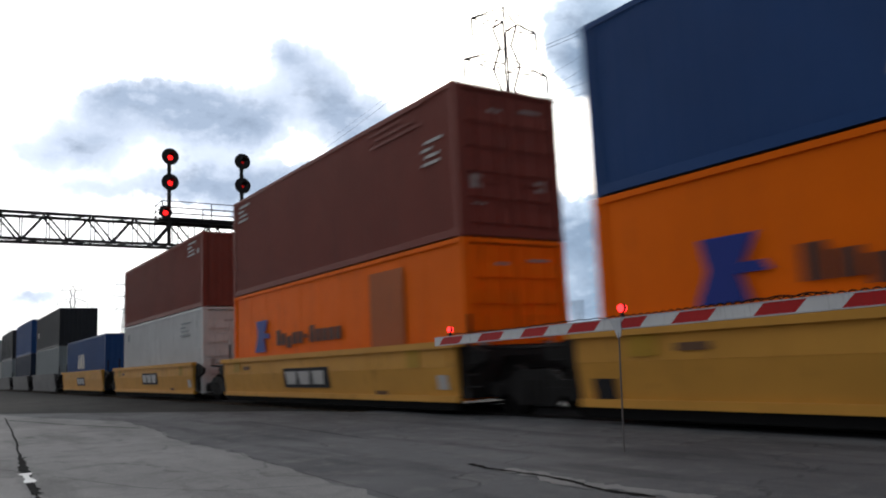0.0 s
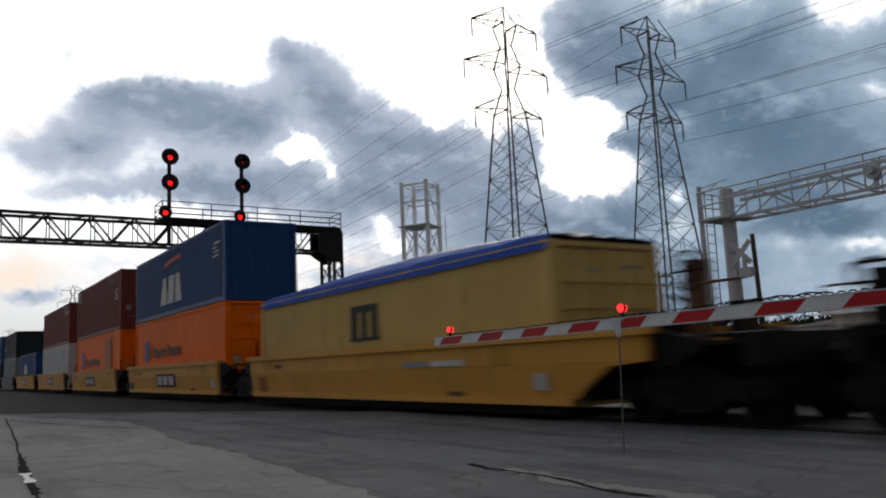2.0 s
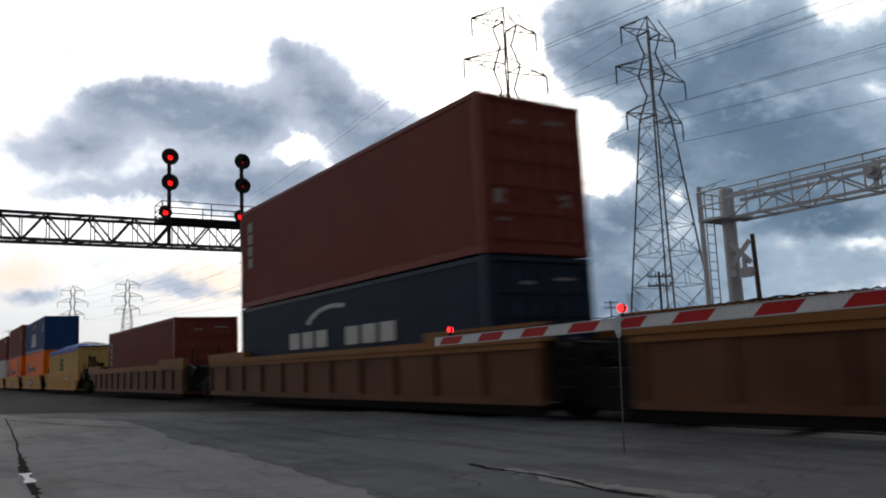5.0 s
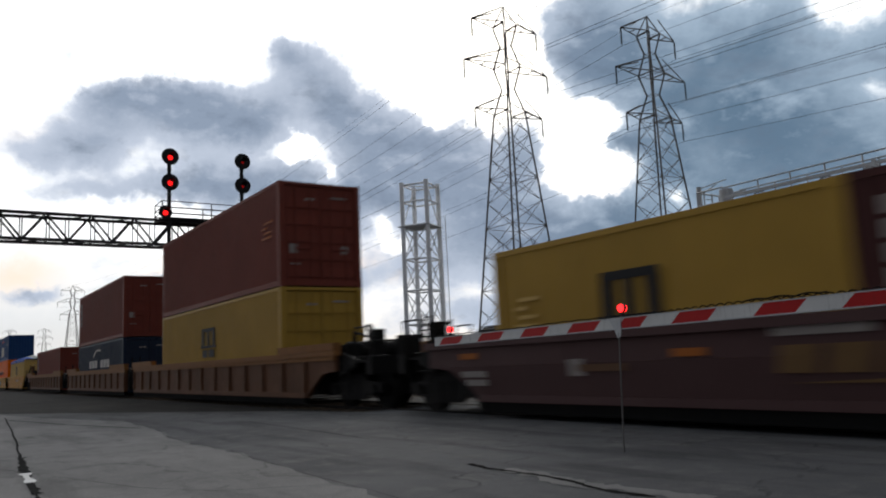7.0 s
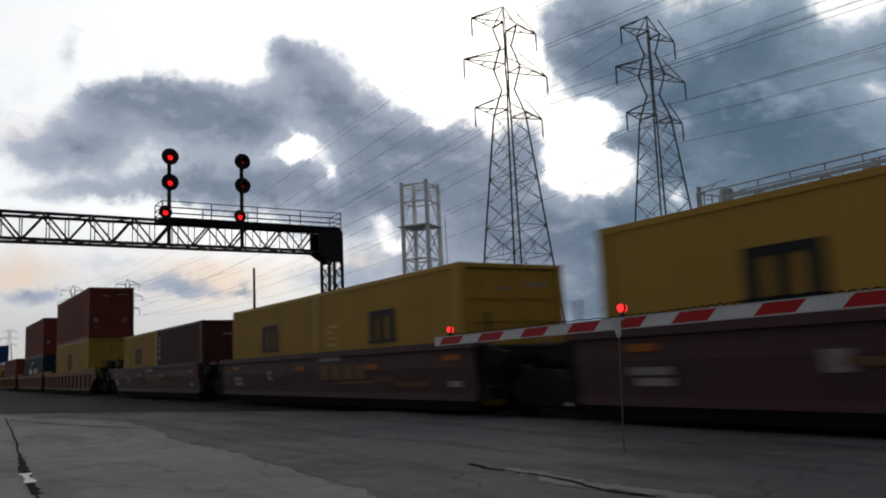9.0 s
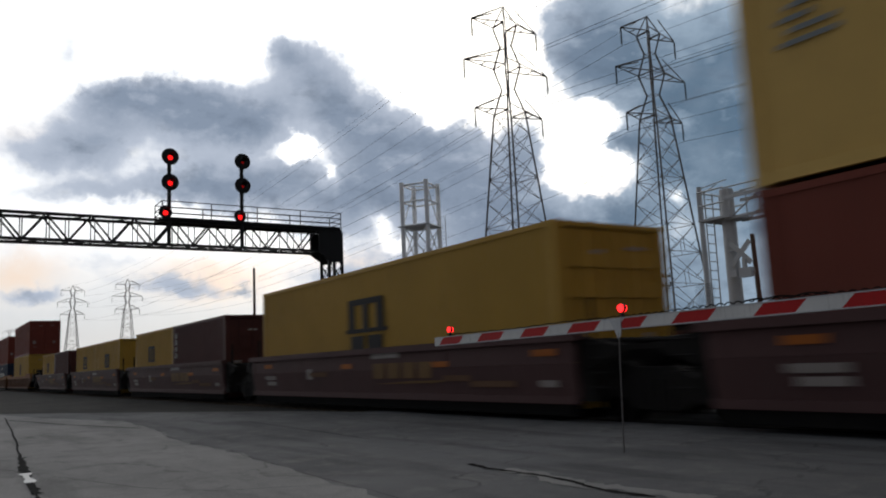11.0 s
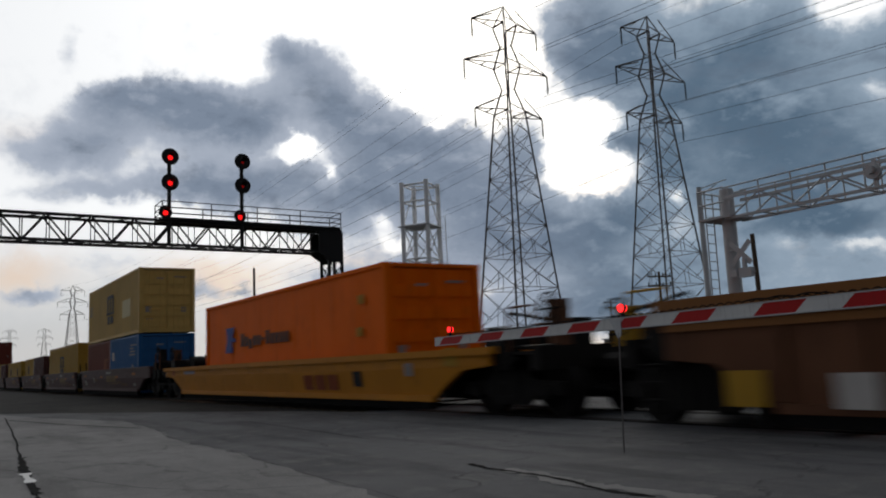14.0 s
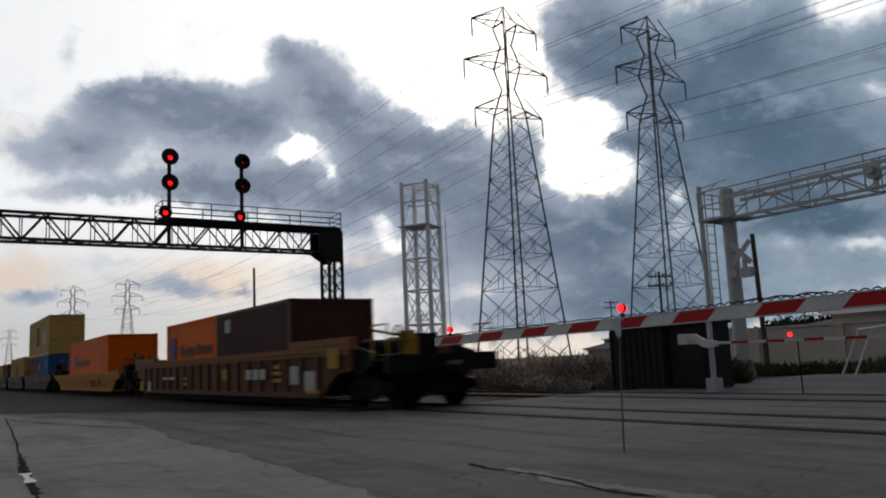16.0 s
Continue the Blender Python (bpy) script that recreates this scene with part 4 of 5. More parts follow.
    container(110.98, 0.11, F20, STD, "yellow", "short mustard yellow container in a maroon car", [("posts", 2.63, 1.34, 1.05, "mark_black"), ("lines", .5, 1.3, .5, "tan")])
    well_car(120.1, 133.0, MAR, [134.3], maroon_car, tags(12.9))
    container(120.5, 0.11, F20, STD, "yellow", "short mustard yellow container in a maroon car", [("posts", 2.31, 1.4, 1.0, "mark_black")])
    container(126.58, 0.11, F20, STD, "darkbrown", "short dark maroon container in a maroon car", [("column", .35, 1.38, .9, "mark_worn")])
    well_car(135.6, 148.6, MAR, [149.8], maroon_car, tags(13))
    container(135.95, 0.13, F40, HC, "yellow", "long mustard yellow container in a maroon car", [("low_arch", 5.15, 1.16, 1.8, "mark_black")])
    well_car(150.9, 166.7, MAR, [166.2], maroon_car, tags(13.6), rear_end=1.2, cr=2.3, tall=1.95, brake_at=-.7)
    container(151.6, 0.13, F20, STD, "red", "short dull red container below a tan one", [("lines", 4.6, 1.2, .8, "patch")])
    container(157.72, 0.13, F20, STD, "midblue", "short bright blue container below a tan one", [("tag", .55, 1.55, .5, "mark_white"), ("lines", 4.4, 1.7, 1.1, "grey"), ("tag", 4.9, 1.1, .25, "grey")])
    container(151.6, 2.76, F40, HC, "tan", "long faded tan container stacked on short red and blue ones", [("arch", 5.17, .79, 1.77, "mark_black"), ("wide_tag", 8.86, .86, 1.7, "mark_pale"), ("lines", .5, 1.5, .7, "grey")])
    # yellow single car
    well_car(169.2, 189.4, SNG, [169.6, 189.5], "yellow single well car with slanted ends", [("letters", 12.7, .42, 2.0, "mark_rust"), ("wide", 2.5, .9, 1.2, "mark_worn"), ("tag", 1.0, .88, .3, "mark_orange"), ("tag", 15.3, .5, .4, "mark_black"), ("tag", 17.5, .7, .3, "mark_worn"), ("tag", 18.9, .86, .4, "mark_yellow")], front_end=2.1, rear_end=1.2, brake="wellbrown", cf=2.0, cr=1.8, tall=1.85, brake_at=1.0)
    container(173.5, 0.16, F40, HC, "orange", "orange container with blue emblem riding alone", [("arrow", 2.0, 1.33, 1.0, "mark_blue"), ("word", 3.44, 1.48, 3.7, "mark_faded"), ("tag", 11.0, 2.1, .25, "mark_yellow"), ("tag", 10.9, 1.4, .25, "mark_yellow")], flat=True)
    # last car
    well_car(193.1, 213.0, RIB, [193.3, 212.9], "rusty brown ribbed well car at the tail of the train",
             [("letters", 13.56, .68, 1.6, "mark_white"), ("wide", 4.53, .72, .6, "mark_white"), ("wide", 5.35, .72, .8, "mark_white"), ("tag", 2.20, .3, .45, "mark_white"), ("wide", 7.31, .52, .4, "mark_yellow"), ("wide", 7.31, .7, .4, "mark_yellow"), ("tag", 11.5, .68, .4, "mark_yellow"), ("tag", 16.70, .55, .55, "mark_white"), ("tag", 17.60, .38, .6, "mark_white"), ("wide", 17.7, .33, .7, "mark_yellow"), ("tag", 18.90, .9, .55, "mark_yellow"), ("wide", 15.6, .6, .55, "mark_yellow"), ("wide", 15.6, .78, .55, "mark_yellow"), ("wide", 15.65, .94, .4, "mark_yellow"), ("tag", 0.90, .3, .5, "mark_yellow")],
             front_end=.8, rear_end=1.55, brake="mark_yellow", cf=1.5, cr=1.5, tall=1.62, brake_at=1.25)
    container(197.05, 0.16, F20, STD, "orange", "short orange container in the last car", [("arrow", .45, 1.28, 1.05, "mark_blue"), ("word", 1.95, 1.4, 3.7, "mark_faded")], flat=True)
    container(203.15, 0.16, F20, STD, "darkbrown", "short dark maroon container in the last car", [("tag", .88, 1.95, .5, "mark_white")], doors=False)


train()


# ------------------------------------------------------------------ gate arm beside the camera
def gate_arm():
    y, x0, x1 = 5.77, -8.87, -0.4
    root = thing("crossing_gate", x0, y, 1.155, "lowered red and white striped crossing gate with lamps", "crossing gate")
    root.matrix_basis = pose(x0, y, 1.155, 0, -0.50, 0)
    L = x1 - x0

    def deep(x):
        return 0.112 + 0.012 * x / L
    # stripes alternate, slanting at the joints
    edges = [0.0, 0.16]
    for e in (-8.25, -7.86, -7.41, -7.02, -6.61, -6.23, -5.82, -5.50, -5.20, -4.82, -4.42, -3.96, -3.58, -3.20, -2.80, -2.40, -2.00, -1.60, -1.20, -0.80):
        edges.append(e - x0)
    edges.append(L)
    for i, (a, b) in enumerate(zip(edges, edges[1:])):
        bm = bmesh.new()
        lean = 0.055
        la, lb = (0 if i == 0 else lean), (lean if i < len(edges) - 2 else 0)
        prism(bm, [(a - la, 0.010), (b - lb, 0.010), (b + lb, deep(b) - 0.010), (a + la, deep(a) - 0.010)], -0.028, 0.028)
        part("stripe", bm, M["gatered" if i % 2 else "gatewhite"], root, "red reflective stripe" if i % 2 else "white reflective stripe")
    for lo in (True, False):
        bm = bmesh.new()
        if lo:
            prism(bm, [(0, 0), (L, 0), (L, 0.010), (0, 0.010)], -0.032, 0.032)
        else:
            prism(bm, [(0, deep(0) - 0.010), (L, deep(L) - 0.010), (L, deep(L)), (0, deep(0))], -0.032, 0.032)
        part("edge_strip", bm, M["galv"], root)
    # coiled lamp cable lying along the top
    bm = bmesh.new()
    x, prev = 0.25, None
    i = 0
    while x < L:
        coil = 0.010 if x > 3.2 else 0.004
        p = Vector((x, coil * math.sin(i * 1.25), deep(x) + 0.014 + coil * math.cos(i * 1.25) + 0.006 * math.sin(x * 3)))
        if prev is not None:
            rod(bm, prev, p, 0.006, 4)
        prev = p
        x += 0.018 if x > 3.2 else 0.05
        i += 1
    for j in range(40):
        t = j / 40 * 12.6
        p = Vector((4.75 + j / 40 * 0.75, 0.02 * math.sin(t), deep(5) + 0.02 + 0.014 * abs(math.sin(t * .8))))
        q = Vector((4.75 + (j + 1) / 40 * 0.75, 0.02 * math.sin(t + .3), deep(5) + 0.02 + 0.014 * abs(math.sin((t + .3) * .8))))
        rod(bm, p, q, 0.007, 4)
    part("lamp_cable", bm, M["rubber"], root, "coiled black lamp cable along the top edge")
    for x, r, lit in ((0.34, 0.036, True), (3.38, 0.041, True)):
        bm = bmesh.new()
        rod(bm, (x, 0, deep(x) - 0.02), (x, 0, deep(x) + 0.04), r * .55, 8)
        rod(bm, (x, 0.012, deep(x) + 0.05 + r), (x, -0.012, deep(x) + 0.05 + r), r * 1.08, 14)
        lamp = part("lamp_housing", bm, M["black_iron"], root)
        for side in (-1, 1):
            bm = bmesh.new()
            bmesh.ops.create_uvsphere(bm, u_segments=14, v_segments=8, radius=r)
            bmesh.ops.scale(bm, vec=(1, 0.55, 1), verts=bm.verts)
            bmesh.ops.translate(bm, vec=(x, 0.022 * side, deep(x) + 0.05 + r), verts=bm.verts)
            part("lens", bm, M["lamp_red"], lamp, "lit red lens")
    x = 3.33
    bm = bmesh.new()
    prism(bm, [(x - 0.1, 0.10), (x + 0.05, 0.10), (x + 0.05, 0.02), (x + 0.04, -0.06), (x + 0.0, -0.09), (x - 0.05, 0.02)], -0.038, -0.030)
    part("bracket", bm, M["galv"], root, "pale metal bracket plate")
    bars("prop_rod", [((x + 0.01, -0.03, -0.03), (x - 0.05, -0.03, -1.186))], 0.009, M["pylon"], root, 8, "thin steel prop rod standing on the road")


gate_arm()


# ------------------------------------------------------------------ signal bridge over the tracks
def signal_bridge():
    X = -40.6
    root = thing("signal_bridge", X, 0, 0, "black steel truss signal bridge over the tracks with handrail", "signal bridge")
    y0, y1, zb, zt, dx = -9.0, 19.9, 7.35, 8.58, 0.55
    for a in (-dx, dx):
        for z in (zb, zt):
            part("chord", one("c", (a - .06, a + .06, y0, y1, z - .07, z + .07)), M["black_iron"], root)
        pairs, posts = [], []
        n = 14
        step = (18.4 - y0) / n
        for i in range(n):
            ya, yb, ym = y0 + i * step, y0 + (i + 1) * step, y0 + (i + .5) * step
            pairs += [((a, ya, zt), (a, ym, zb)), ((a, ym, zb), (a, yb, zt))]
            posts += [((a, ym, zb), (a, ym, zt)), ((a, ya + step * .08, zb), (a, ya + step * .08, zt))]
        bars("web_brace", pairs, 0.050, M["black_iron"], root)
        bars("web_post", posts, 0.026, M["black_iron"], root)
    bars("cross_tie", [((-dx, y0 + i * 0.98, z), (dx, y0 + (i + (1 if i % 2 else 0)) * 0.98, z)) for i in range(29) for z in (zb, zt)], 0.03, M["black_iron"], root)
    # walkway and railing
    part("walkway", one("w", (-0.75, 0.75, 9.9, 19.76, 8.66, 8.74)), M["black_iron"], root)
    for x in (-0.74, 0.74):
        bars("handrail", [((x, 9.9, z), (x, 19.78, z)) for z in (8.95, 9.22, 9.55)], 0.026, M["black_iron"], root, 5)
        for i in range(5):
            y = 9.9 + i * 9.88 / 4
            bars("rail_post", [((x, y, 8.7), (x, y, 9.56))], 0.03, M["black_iron"], root, 5)
    bars("handrail", [((-0.74, y, z), (0.74, y, z)) for y in (9.9, 19.78) for z in (8.95, 9.22, 9.55)], 0.026, M["black_iron"], root, 5)
    # head plate and lattice column
    for x in (-0.62, 0.58):
        bm = bmesh.new()
        pts = [(18.45, 8.5), (19.8, 8.5), (19.8, 6.75), (19.25, 6.75), (18.45, 7.25)]
        a = [bm.verts.new((x, p, z)) for p, z in pts]
        b = [bm.verts.new((x + 0.04, p, z)) for p, z in pts]
        bm.faces.new(a)
        bm.faces.new(b[::-1])
        for i in range(5):
            bm.faces.new((a[i], b[i], b[(i + 1) % 5], a[(i + 1) % 5]))
        part("gusset_plate", bm, M["black_iron"], root, "dark riveted gusset plate")
    for x in (-0.5, 0.5):
        for y in (19.1, 19.9):
            part("column_leg", one("l", (x - .07, x + .07, y - .07, y + .07, -0.1, 8.5)), M["black_iron"], root)
    lace = []
    for i in range(9):
        z0, z1 = 0.2 + i * 0.8, 1.0 + i * 0.8
        for x in (-0.5, 0.5):
            lace += [((x, 19.1, z0), (x, 19.9, z1)), ((x, 19.9, z0), (x, 19.1, z1))]
        for y in (19.1, 19.9):
            lace += [((-0.5, y, z0), (0.5, y, z1)), ((0.5, y, z0), (-0.5, y, z1))]
    bars("lacing_bar", lace, 0.03, M["black_iron"], root)

    def mast(y, heads):
        m = thing("rail_signal", X + 0.6, y, 7.3, "black mast with three round red railway signal heads", "railway signal", "signals on the bridge")
        bars("mast_pole", [((0, 0, 0), (0, 0, 4.9))], 0.10, M["black_iron"], m, 10)
        bars("mast_step", [((0, -.16, 1.6 + i * .33), (0, .16, 1.6 + i * .33)) for i in range(9)], 0.014, M["black_iron"], m)
        bars("mast_foot", [((0, 0, 0.05), (-.5, .3, 0.05)), ((0, 0, .05), (-.5, -.3, 0.05)), ((0, 0, 1.3), (-.5, 0, 1.28))], 0.05, M["black_iron"], m)
        for dy, z, r, mat in heads:
            bm = bmesh.new()
            rod(bm, (0.16, dy, z - 7.3), (0.20, dy, z - 7.3), r, 24)
            rod(bm, (-0.15, dy, z - 7.3), (0.16, dy, z - 7.3), r * .6, 14)
            box(bm, -.06, .1, dy - .07, dy + .07, z - 7.3 - r * .95, z - 7.3 - r * .5)
            head = part("signal_head", bm, M["black_iron"], m, "round black signal head")
            bm = bmesh.new()
            n = 14
            a = []
            for i in range(n + 1):
                t = math.pi * i / n
                a.append([bm.verts.new((x, dy + .17 * k * math.cos(t), z - 7.3 + .02 + .17 * k * math.sin(t))) for x, k in ((.2, 1), (.52, .97), (.52, .9), (.2, .92))])
            for p, q in zip(a, a[1:]):
                for i in range(4):
                    bm.faces.new((p[i], q[i], q[(i + 1) % 4], p[(i + 1) % 4]))
            part("hood", bm, M["black_iron"], head)
            bm = bmesh.new()
            rod(bm, (0.2, dy, z - 7.36), (0.235, dy, z - 7.36), 0.13 if mat == "lamp_dim" else .07, 16, .10 if mat == "lamp_dim" else .05)
            part("lens", bm, M[mat], head, "red signal lens")

    mast(10.27, [(0, 11.85, .43, "lamp_dim"), (0, 10.52, .43, "lamp_dim"), (-.22, 8.98, .33, "lamp_dim")])
    mast(14.04, [(0, 11.98, .43, "lamp_faint"), (0, 10.66, .43, "lamp_faint"), (-.16, 9.0, .33, "lamp_dim")])


signal_bridge()


# ------------------------------------------------------------------ power pylons and their lines
ARMS = ((38.1, 4.2), (33.15, 5.5), (27.85, 4.35))


def pylon(x, y):
    root = thing("power_pylon", x, y, 0, "tall weathered steel lattice power pylon with three crossarms", "pylon", "power pylons")

    def half(z):
        return 3.6 - 2.35 * z / 27.7 if z < 27.7 else float(np.interp(z, (27.7, 30.6, 33.1, 35.7, 38.0), (1.25, .5, 1.05, .45, .95)))
    levels = [0.0, 4.2, 8.2, 11.8, 15.0, 17.8, 20.4, 22.8, 25.3, 27.7, 30.6, 33.1, 35.7, 38.0]
    for sx, sy in ((-1, -1), (-1, 1), (1, -1), (1, 1)):
        bars("leg", [((sx * half(a), sy * half(a), a), (sx * half(b), sy * half(b), b)) for a, b in zip(levels, levels[1:])], 0.13, M["pylon"], root)
    for face in range(4):
        q = Matrix.Rotation(face * math.pi / 2, 3, "Z")
        dia = []
        for i, (a, b) in enumerate(zip(levels, levels[1:])):
            ha, hb = half(a), half(b)
            if i < 4:
                m = (a + b) / 2
                hm = half(m)
                dia += [((-ha, -ha, a), (0, -hm, m)), ((ha, -ha, a), (0, -hm, m)), ((0, -hm, m), (-hb, -hb, b)), ((0, -hm, m), (hb, -hb, b)),
                        ((0, -hm, m), (0, -ha, a)), ((-ha, -ha, a), (ha, -ha, a)), ((-ha * .5, -(ha + hm) / 2, (a + m) / 2), (-hm, -hm, m)), ((ha * .5, -(ha + hm) / 2, (a + m) / 2), (hm, -hm, m))]
            else:
                dia += [((-ha, -ha, a), (hb, -hb, b)), ((ha, -ha, a), (-hb, -hb, b))] if i < 9 else [((-ha, -ha, a), (ha, -ha, a))]
                if i in (4, 6, 9, 11):
                    dia.append(((-ha, -ha, a), (ha, -ha, a)))
        bars("face_brace", [(q @ Vector(a), q @ Vector(b)) for a, b in dia], 0.038, M["pylon"], root)
    h = half(38.0)
    bars("peak", [((sx * h, sy * h, 38.0), (0, 0, 40.45)) for sx in (-1, 1) for sy in (-1, 1)] + [((-h, -h, 38), (h, -h, 38)), ((h, h, 38), (-h, h, 38))], 0.08, M["pylon"], root)
    for z, reach in ARMS:
        for s in (-1, 1):
            b = half(z)
            tip = (0, s * (reach + .4), z)
            arm = bars("crossarm", [((-b, s * b, z), tip), ((b, s * b, z), tip), ((-b * .9, s * b, z + 1.7), tip), ((b * .9, s * b, z + 1.7), tip), ((-b, s * b, z), (b, s * b, z)),
                                    ((-b * .6, s * (b + reach) * .5, z), (b * .6, s * (b + reach) * .5, z))], 0.075, M["pylon"], root)
            bm = bmesh.new()
            for i in range(9):
                rod(bm, (0, tip[1], z - 0.15 - i * .22), (0, tip[1], z - 0.30 - i * .22), 0.13, 8, 0.06)
            rod(bm, (0, tip[1], z), (0, tip[1], z - 2.2), 0.035, 6)
            part("insulator", bm, M["black_iron"], arm, "dark string of insulator discs")
    return root


P1, P2 = (-65.8, 53.8), (-59.7, 70.6)
first = pylon(*P1)
copy_thing(first, pose(*P2, 0))
for x, y in ((-369, 54.5), (-341, 71), (-690, 58), (-690, 82)):
    copy_thing(first, pose(x, y, 0))


def wires(y, x0, x1):
    """Sagging conductors of one line between two pylons."""
    for dy, z in [(s * (r + .4), z - 2.25) for z, r in ARMS for s in (-1, 1)] + [(0, 40.45)]:
        span = x1 - x0
        sag = span * 0.022
        bm = bmesh.new()
        prev = None
        n = 40
        for i in range(n + 1):
            f = i / n
            p = Vector((x0 + span * f, y + dy, z - 4 * sag * f * (1 - f)))
            if prev is not None:
                rod(bm, prev, p, 0.022 if z < 40 else 0.014, 4)
            prev = p
        ob = new("power_line", mesh_of("power_line", bm, M["black_iron"]))
        tagged(ob, "thin dark overhead power line sagging between pylons", "cable", "overhead power lines")


for (px, py), fx in ((P1, -369), (P2, -341)):
    wires(py, px, 250.0)
    wires(py, fx, px)


# ------------------------------------------------------------------ white steel tower
def white_tower():
    root = thing("steel_tower", -59.2, 37.4, 0, "white painted open steel tower with ladder and platform", "tower", rz=32)
    w, top = 1.22, 17.0
    for sx in (-1, 1):
        for sy in (-1, 1):
            bars("column", [((sx * w, sy * w, -.1), (sx * w, sy * w, top))], 0.20, M["whitesteel"], root, 8)
    levels = [1.4, 4.2, 7.2, 10.0, 13.0, 15.2, 16.75]
    for i, z in enumerate(levels):
        bars("ring_beam", [((-w, -w, z), (w, -w, z)), ((w, -w, z), (w, w, z)), ((w, w, z), (-w, w, z)), ((-w, w, z), (-w, -w, z))], 0.085 if z != 13.0 else .13, M["whitesteel"], root)
    for a, b in zip(levels, levels[1:5]):
        br = []
        for s in (-1, 1):
            br += [((-w, s * w, a), (w, s * w, b)), ((w, s * w, a), (-w, s * w, b)), ((s * w, -w, a), (s * w, w, b)), ((s * w, w, a), (s * w, -w, b))]
        bars("cross_brace", br, 0.055, M["whitesteel"], root)
    bars("cross_brace", [((w, -w, 16.75), (w, w, 13.0)), ((-w, w, 16.75), (-w, -w, 13.0)), ((-w, -w, 16.75), (w, w, 16.75))], 0.06, M["whitesteel"], root)
    part("platform", one("p", (-1.6, 1.5, -1.5, 1.5, 12.92, 13.0)), M["galv"], root)
    for side in (.5, .95):
        bars("ladder_rail", [((w + side, w * .6, 0.2), (w + side - .1, w * .6, 13.9))], 0.035, M["whitesteel"], root)
    bars("ladder_tie", [((w, w * .6, z), (w + .5, w * .6, z)) for z in (3.0, 7.2, 10.0, 13.0)], 0.03, M["whitesteel"], root)
    bars("ladder_rungs", [((w + .5, w * .6, .4 + i * .32), (w + .93, w * .6, .4 + i * .32)) for i in range(42)], 0.02, M["whitesteel"], root)
    part("lamp_box", one("b", (-.3, -.15, -.9, -.75, 14.6, 15.6)), M["gatewhite"], root)


white_tower()


# ------------------------------------------------------------------ far side of the crossing
def cantilever():
    root = thing("cantilever_signal", -16.0, 22.1, 0, "pale steel column with cantilever walkway of crossing lights over the road", "crossing signal")
    bm = bmesh.new()
    rod(bm, (0, 0, 0.5), (0, 0, 6.15), 0.235, 20, 0.22)
    part("column", bm, M["galv"], root, "thick pale steel column")
    bm = bmesh.new()
    rod(bm, (0, 0, -0.05), (0, 0, 0.55), 0.42, 12, 0.3)
    part("footing", bm, M["concrete"], root)
    part("deck", one("d", (-.75, .5, -.6, .6, 5.12, 5.2)), M["galv"], root)
    bars("deck_rail", [((-.72, s * .58, z), (.3, s * .58, z)) for s in (-1, 1) for z in (5.65, 6.12)] + [((-.72, -.58, z), (-.72, .58, z)) for z in (5.65, 6.12)] + [((-.72, s * .58, 5.2), (-.72, s * .58, 6.14)) for s in (-1, 1)], 0.03, M["galv"], root)
    for s in (-.45, .45):
        part("bottom_chord", one("c", (.2, 11.5, s - .04, s + .04, 5.06, 5.15)), M["galv"], root)
        part("top_chord", one("c", (.2, 11.5, s - .04, s + .04, 5.74, 5.84)), M["galv"], root)
        bars("handrail", [((.2, s, 6.12), (11.5, s, 6.12))], 0.028, M["galv"], root, 6)
        for i in range(11):
            bars("rail_post", [((.4 + i * 1.1, s, 5.1), (.4 + i * 1.1, s, 6.12))], 0.028, M["galv"], root)
        bars("web_brace", [((.4 + i * 1.1 + (1.1 if i % 2 else 0), s, 5.1), (.4 + i * 1.1 + (0 if i % 2 else 1.1), s, 5.78)) for i in range(10)], 0.03, M["galv"], root)
    bars("cross_tie", [((.4 + i * 1.1, -.45, 5.1), (.4 + i * 1.1, .45, 5.1)) for i in range(11)], 0.03, M["galv"], root)
    # ladder
    for s in (-.2, .2):
        bars("ladder_rail", [((-.55, s - .3, 0.9), (-.5, s - .3, 6.1))], 0.028, M["galv"], root)
    bars("ladder_rungs", [((-.53, -.5, 1.1 + i * .3), (-.53, -.1, 1.1 + i * .3)) for i in range(17)], 0.015, M["galv"], root)
    # road lights hung from the walkway
    for x in (5.1, 5.75):
        bm = bmesh.new()
        rod(bm, (x, -.6, 5.55), (x, -.5, 5.55), 0.22, 20)
        rod(bm, (x, -.78, 5.58), (x, -.6, 5.58), 0.12, 12, .11)
        box(bm, x - .05, x + .05, -.5, -.4, 5.1, 5.9)
        part("flasher", bm, M["galv"], root, "round grey back of a flashing-light head")
    # crossed boards with a lamp pair below
    for a in (45, -45):
        bm = bmesh.new()
        box(bm, -.5, .5, -.015, .015, -.085, .085)
        bmesh.ops.rotate(bm, verts=bm.verts, cent=(0, 0, 0), matrix=Matrix.Rotation(radians(a), 3, "Y"))
        bmesh.ops.translate(bm, verts=bm.verts, vec=(.56, -.32 - .02 * (a > 0), 3.95))
        part("crossbuck_board", bm, M["galv"], root, "grey crossed board")
    bars("bracket", [((0, -.2, 4.05), (.6, -.3, 4.05)), ((0, -.2, 3.35), (1.0, -.3, 3.3))], 0.035, M["galv"], root)
    part("light_box", one("l", (.15, .42, -.45, -.25, 3.2, 3.42), (.5, .95, -.45, -.25, 3.15, 3.45), (.62, .74, -.4, -.3, 3.45, 3.75)), M["galv"], root)


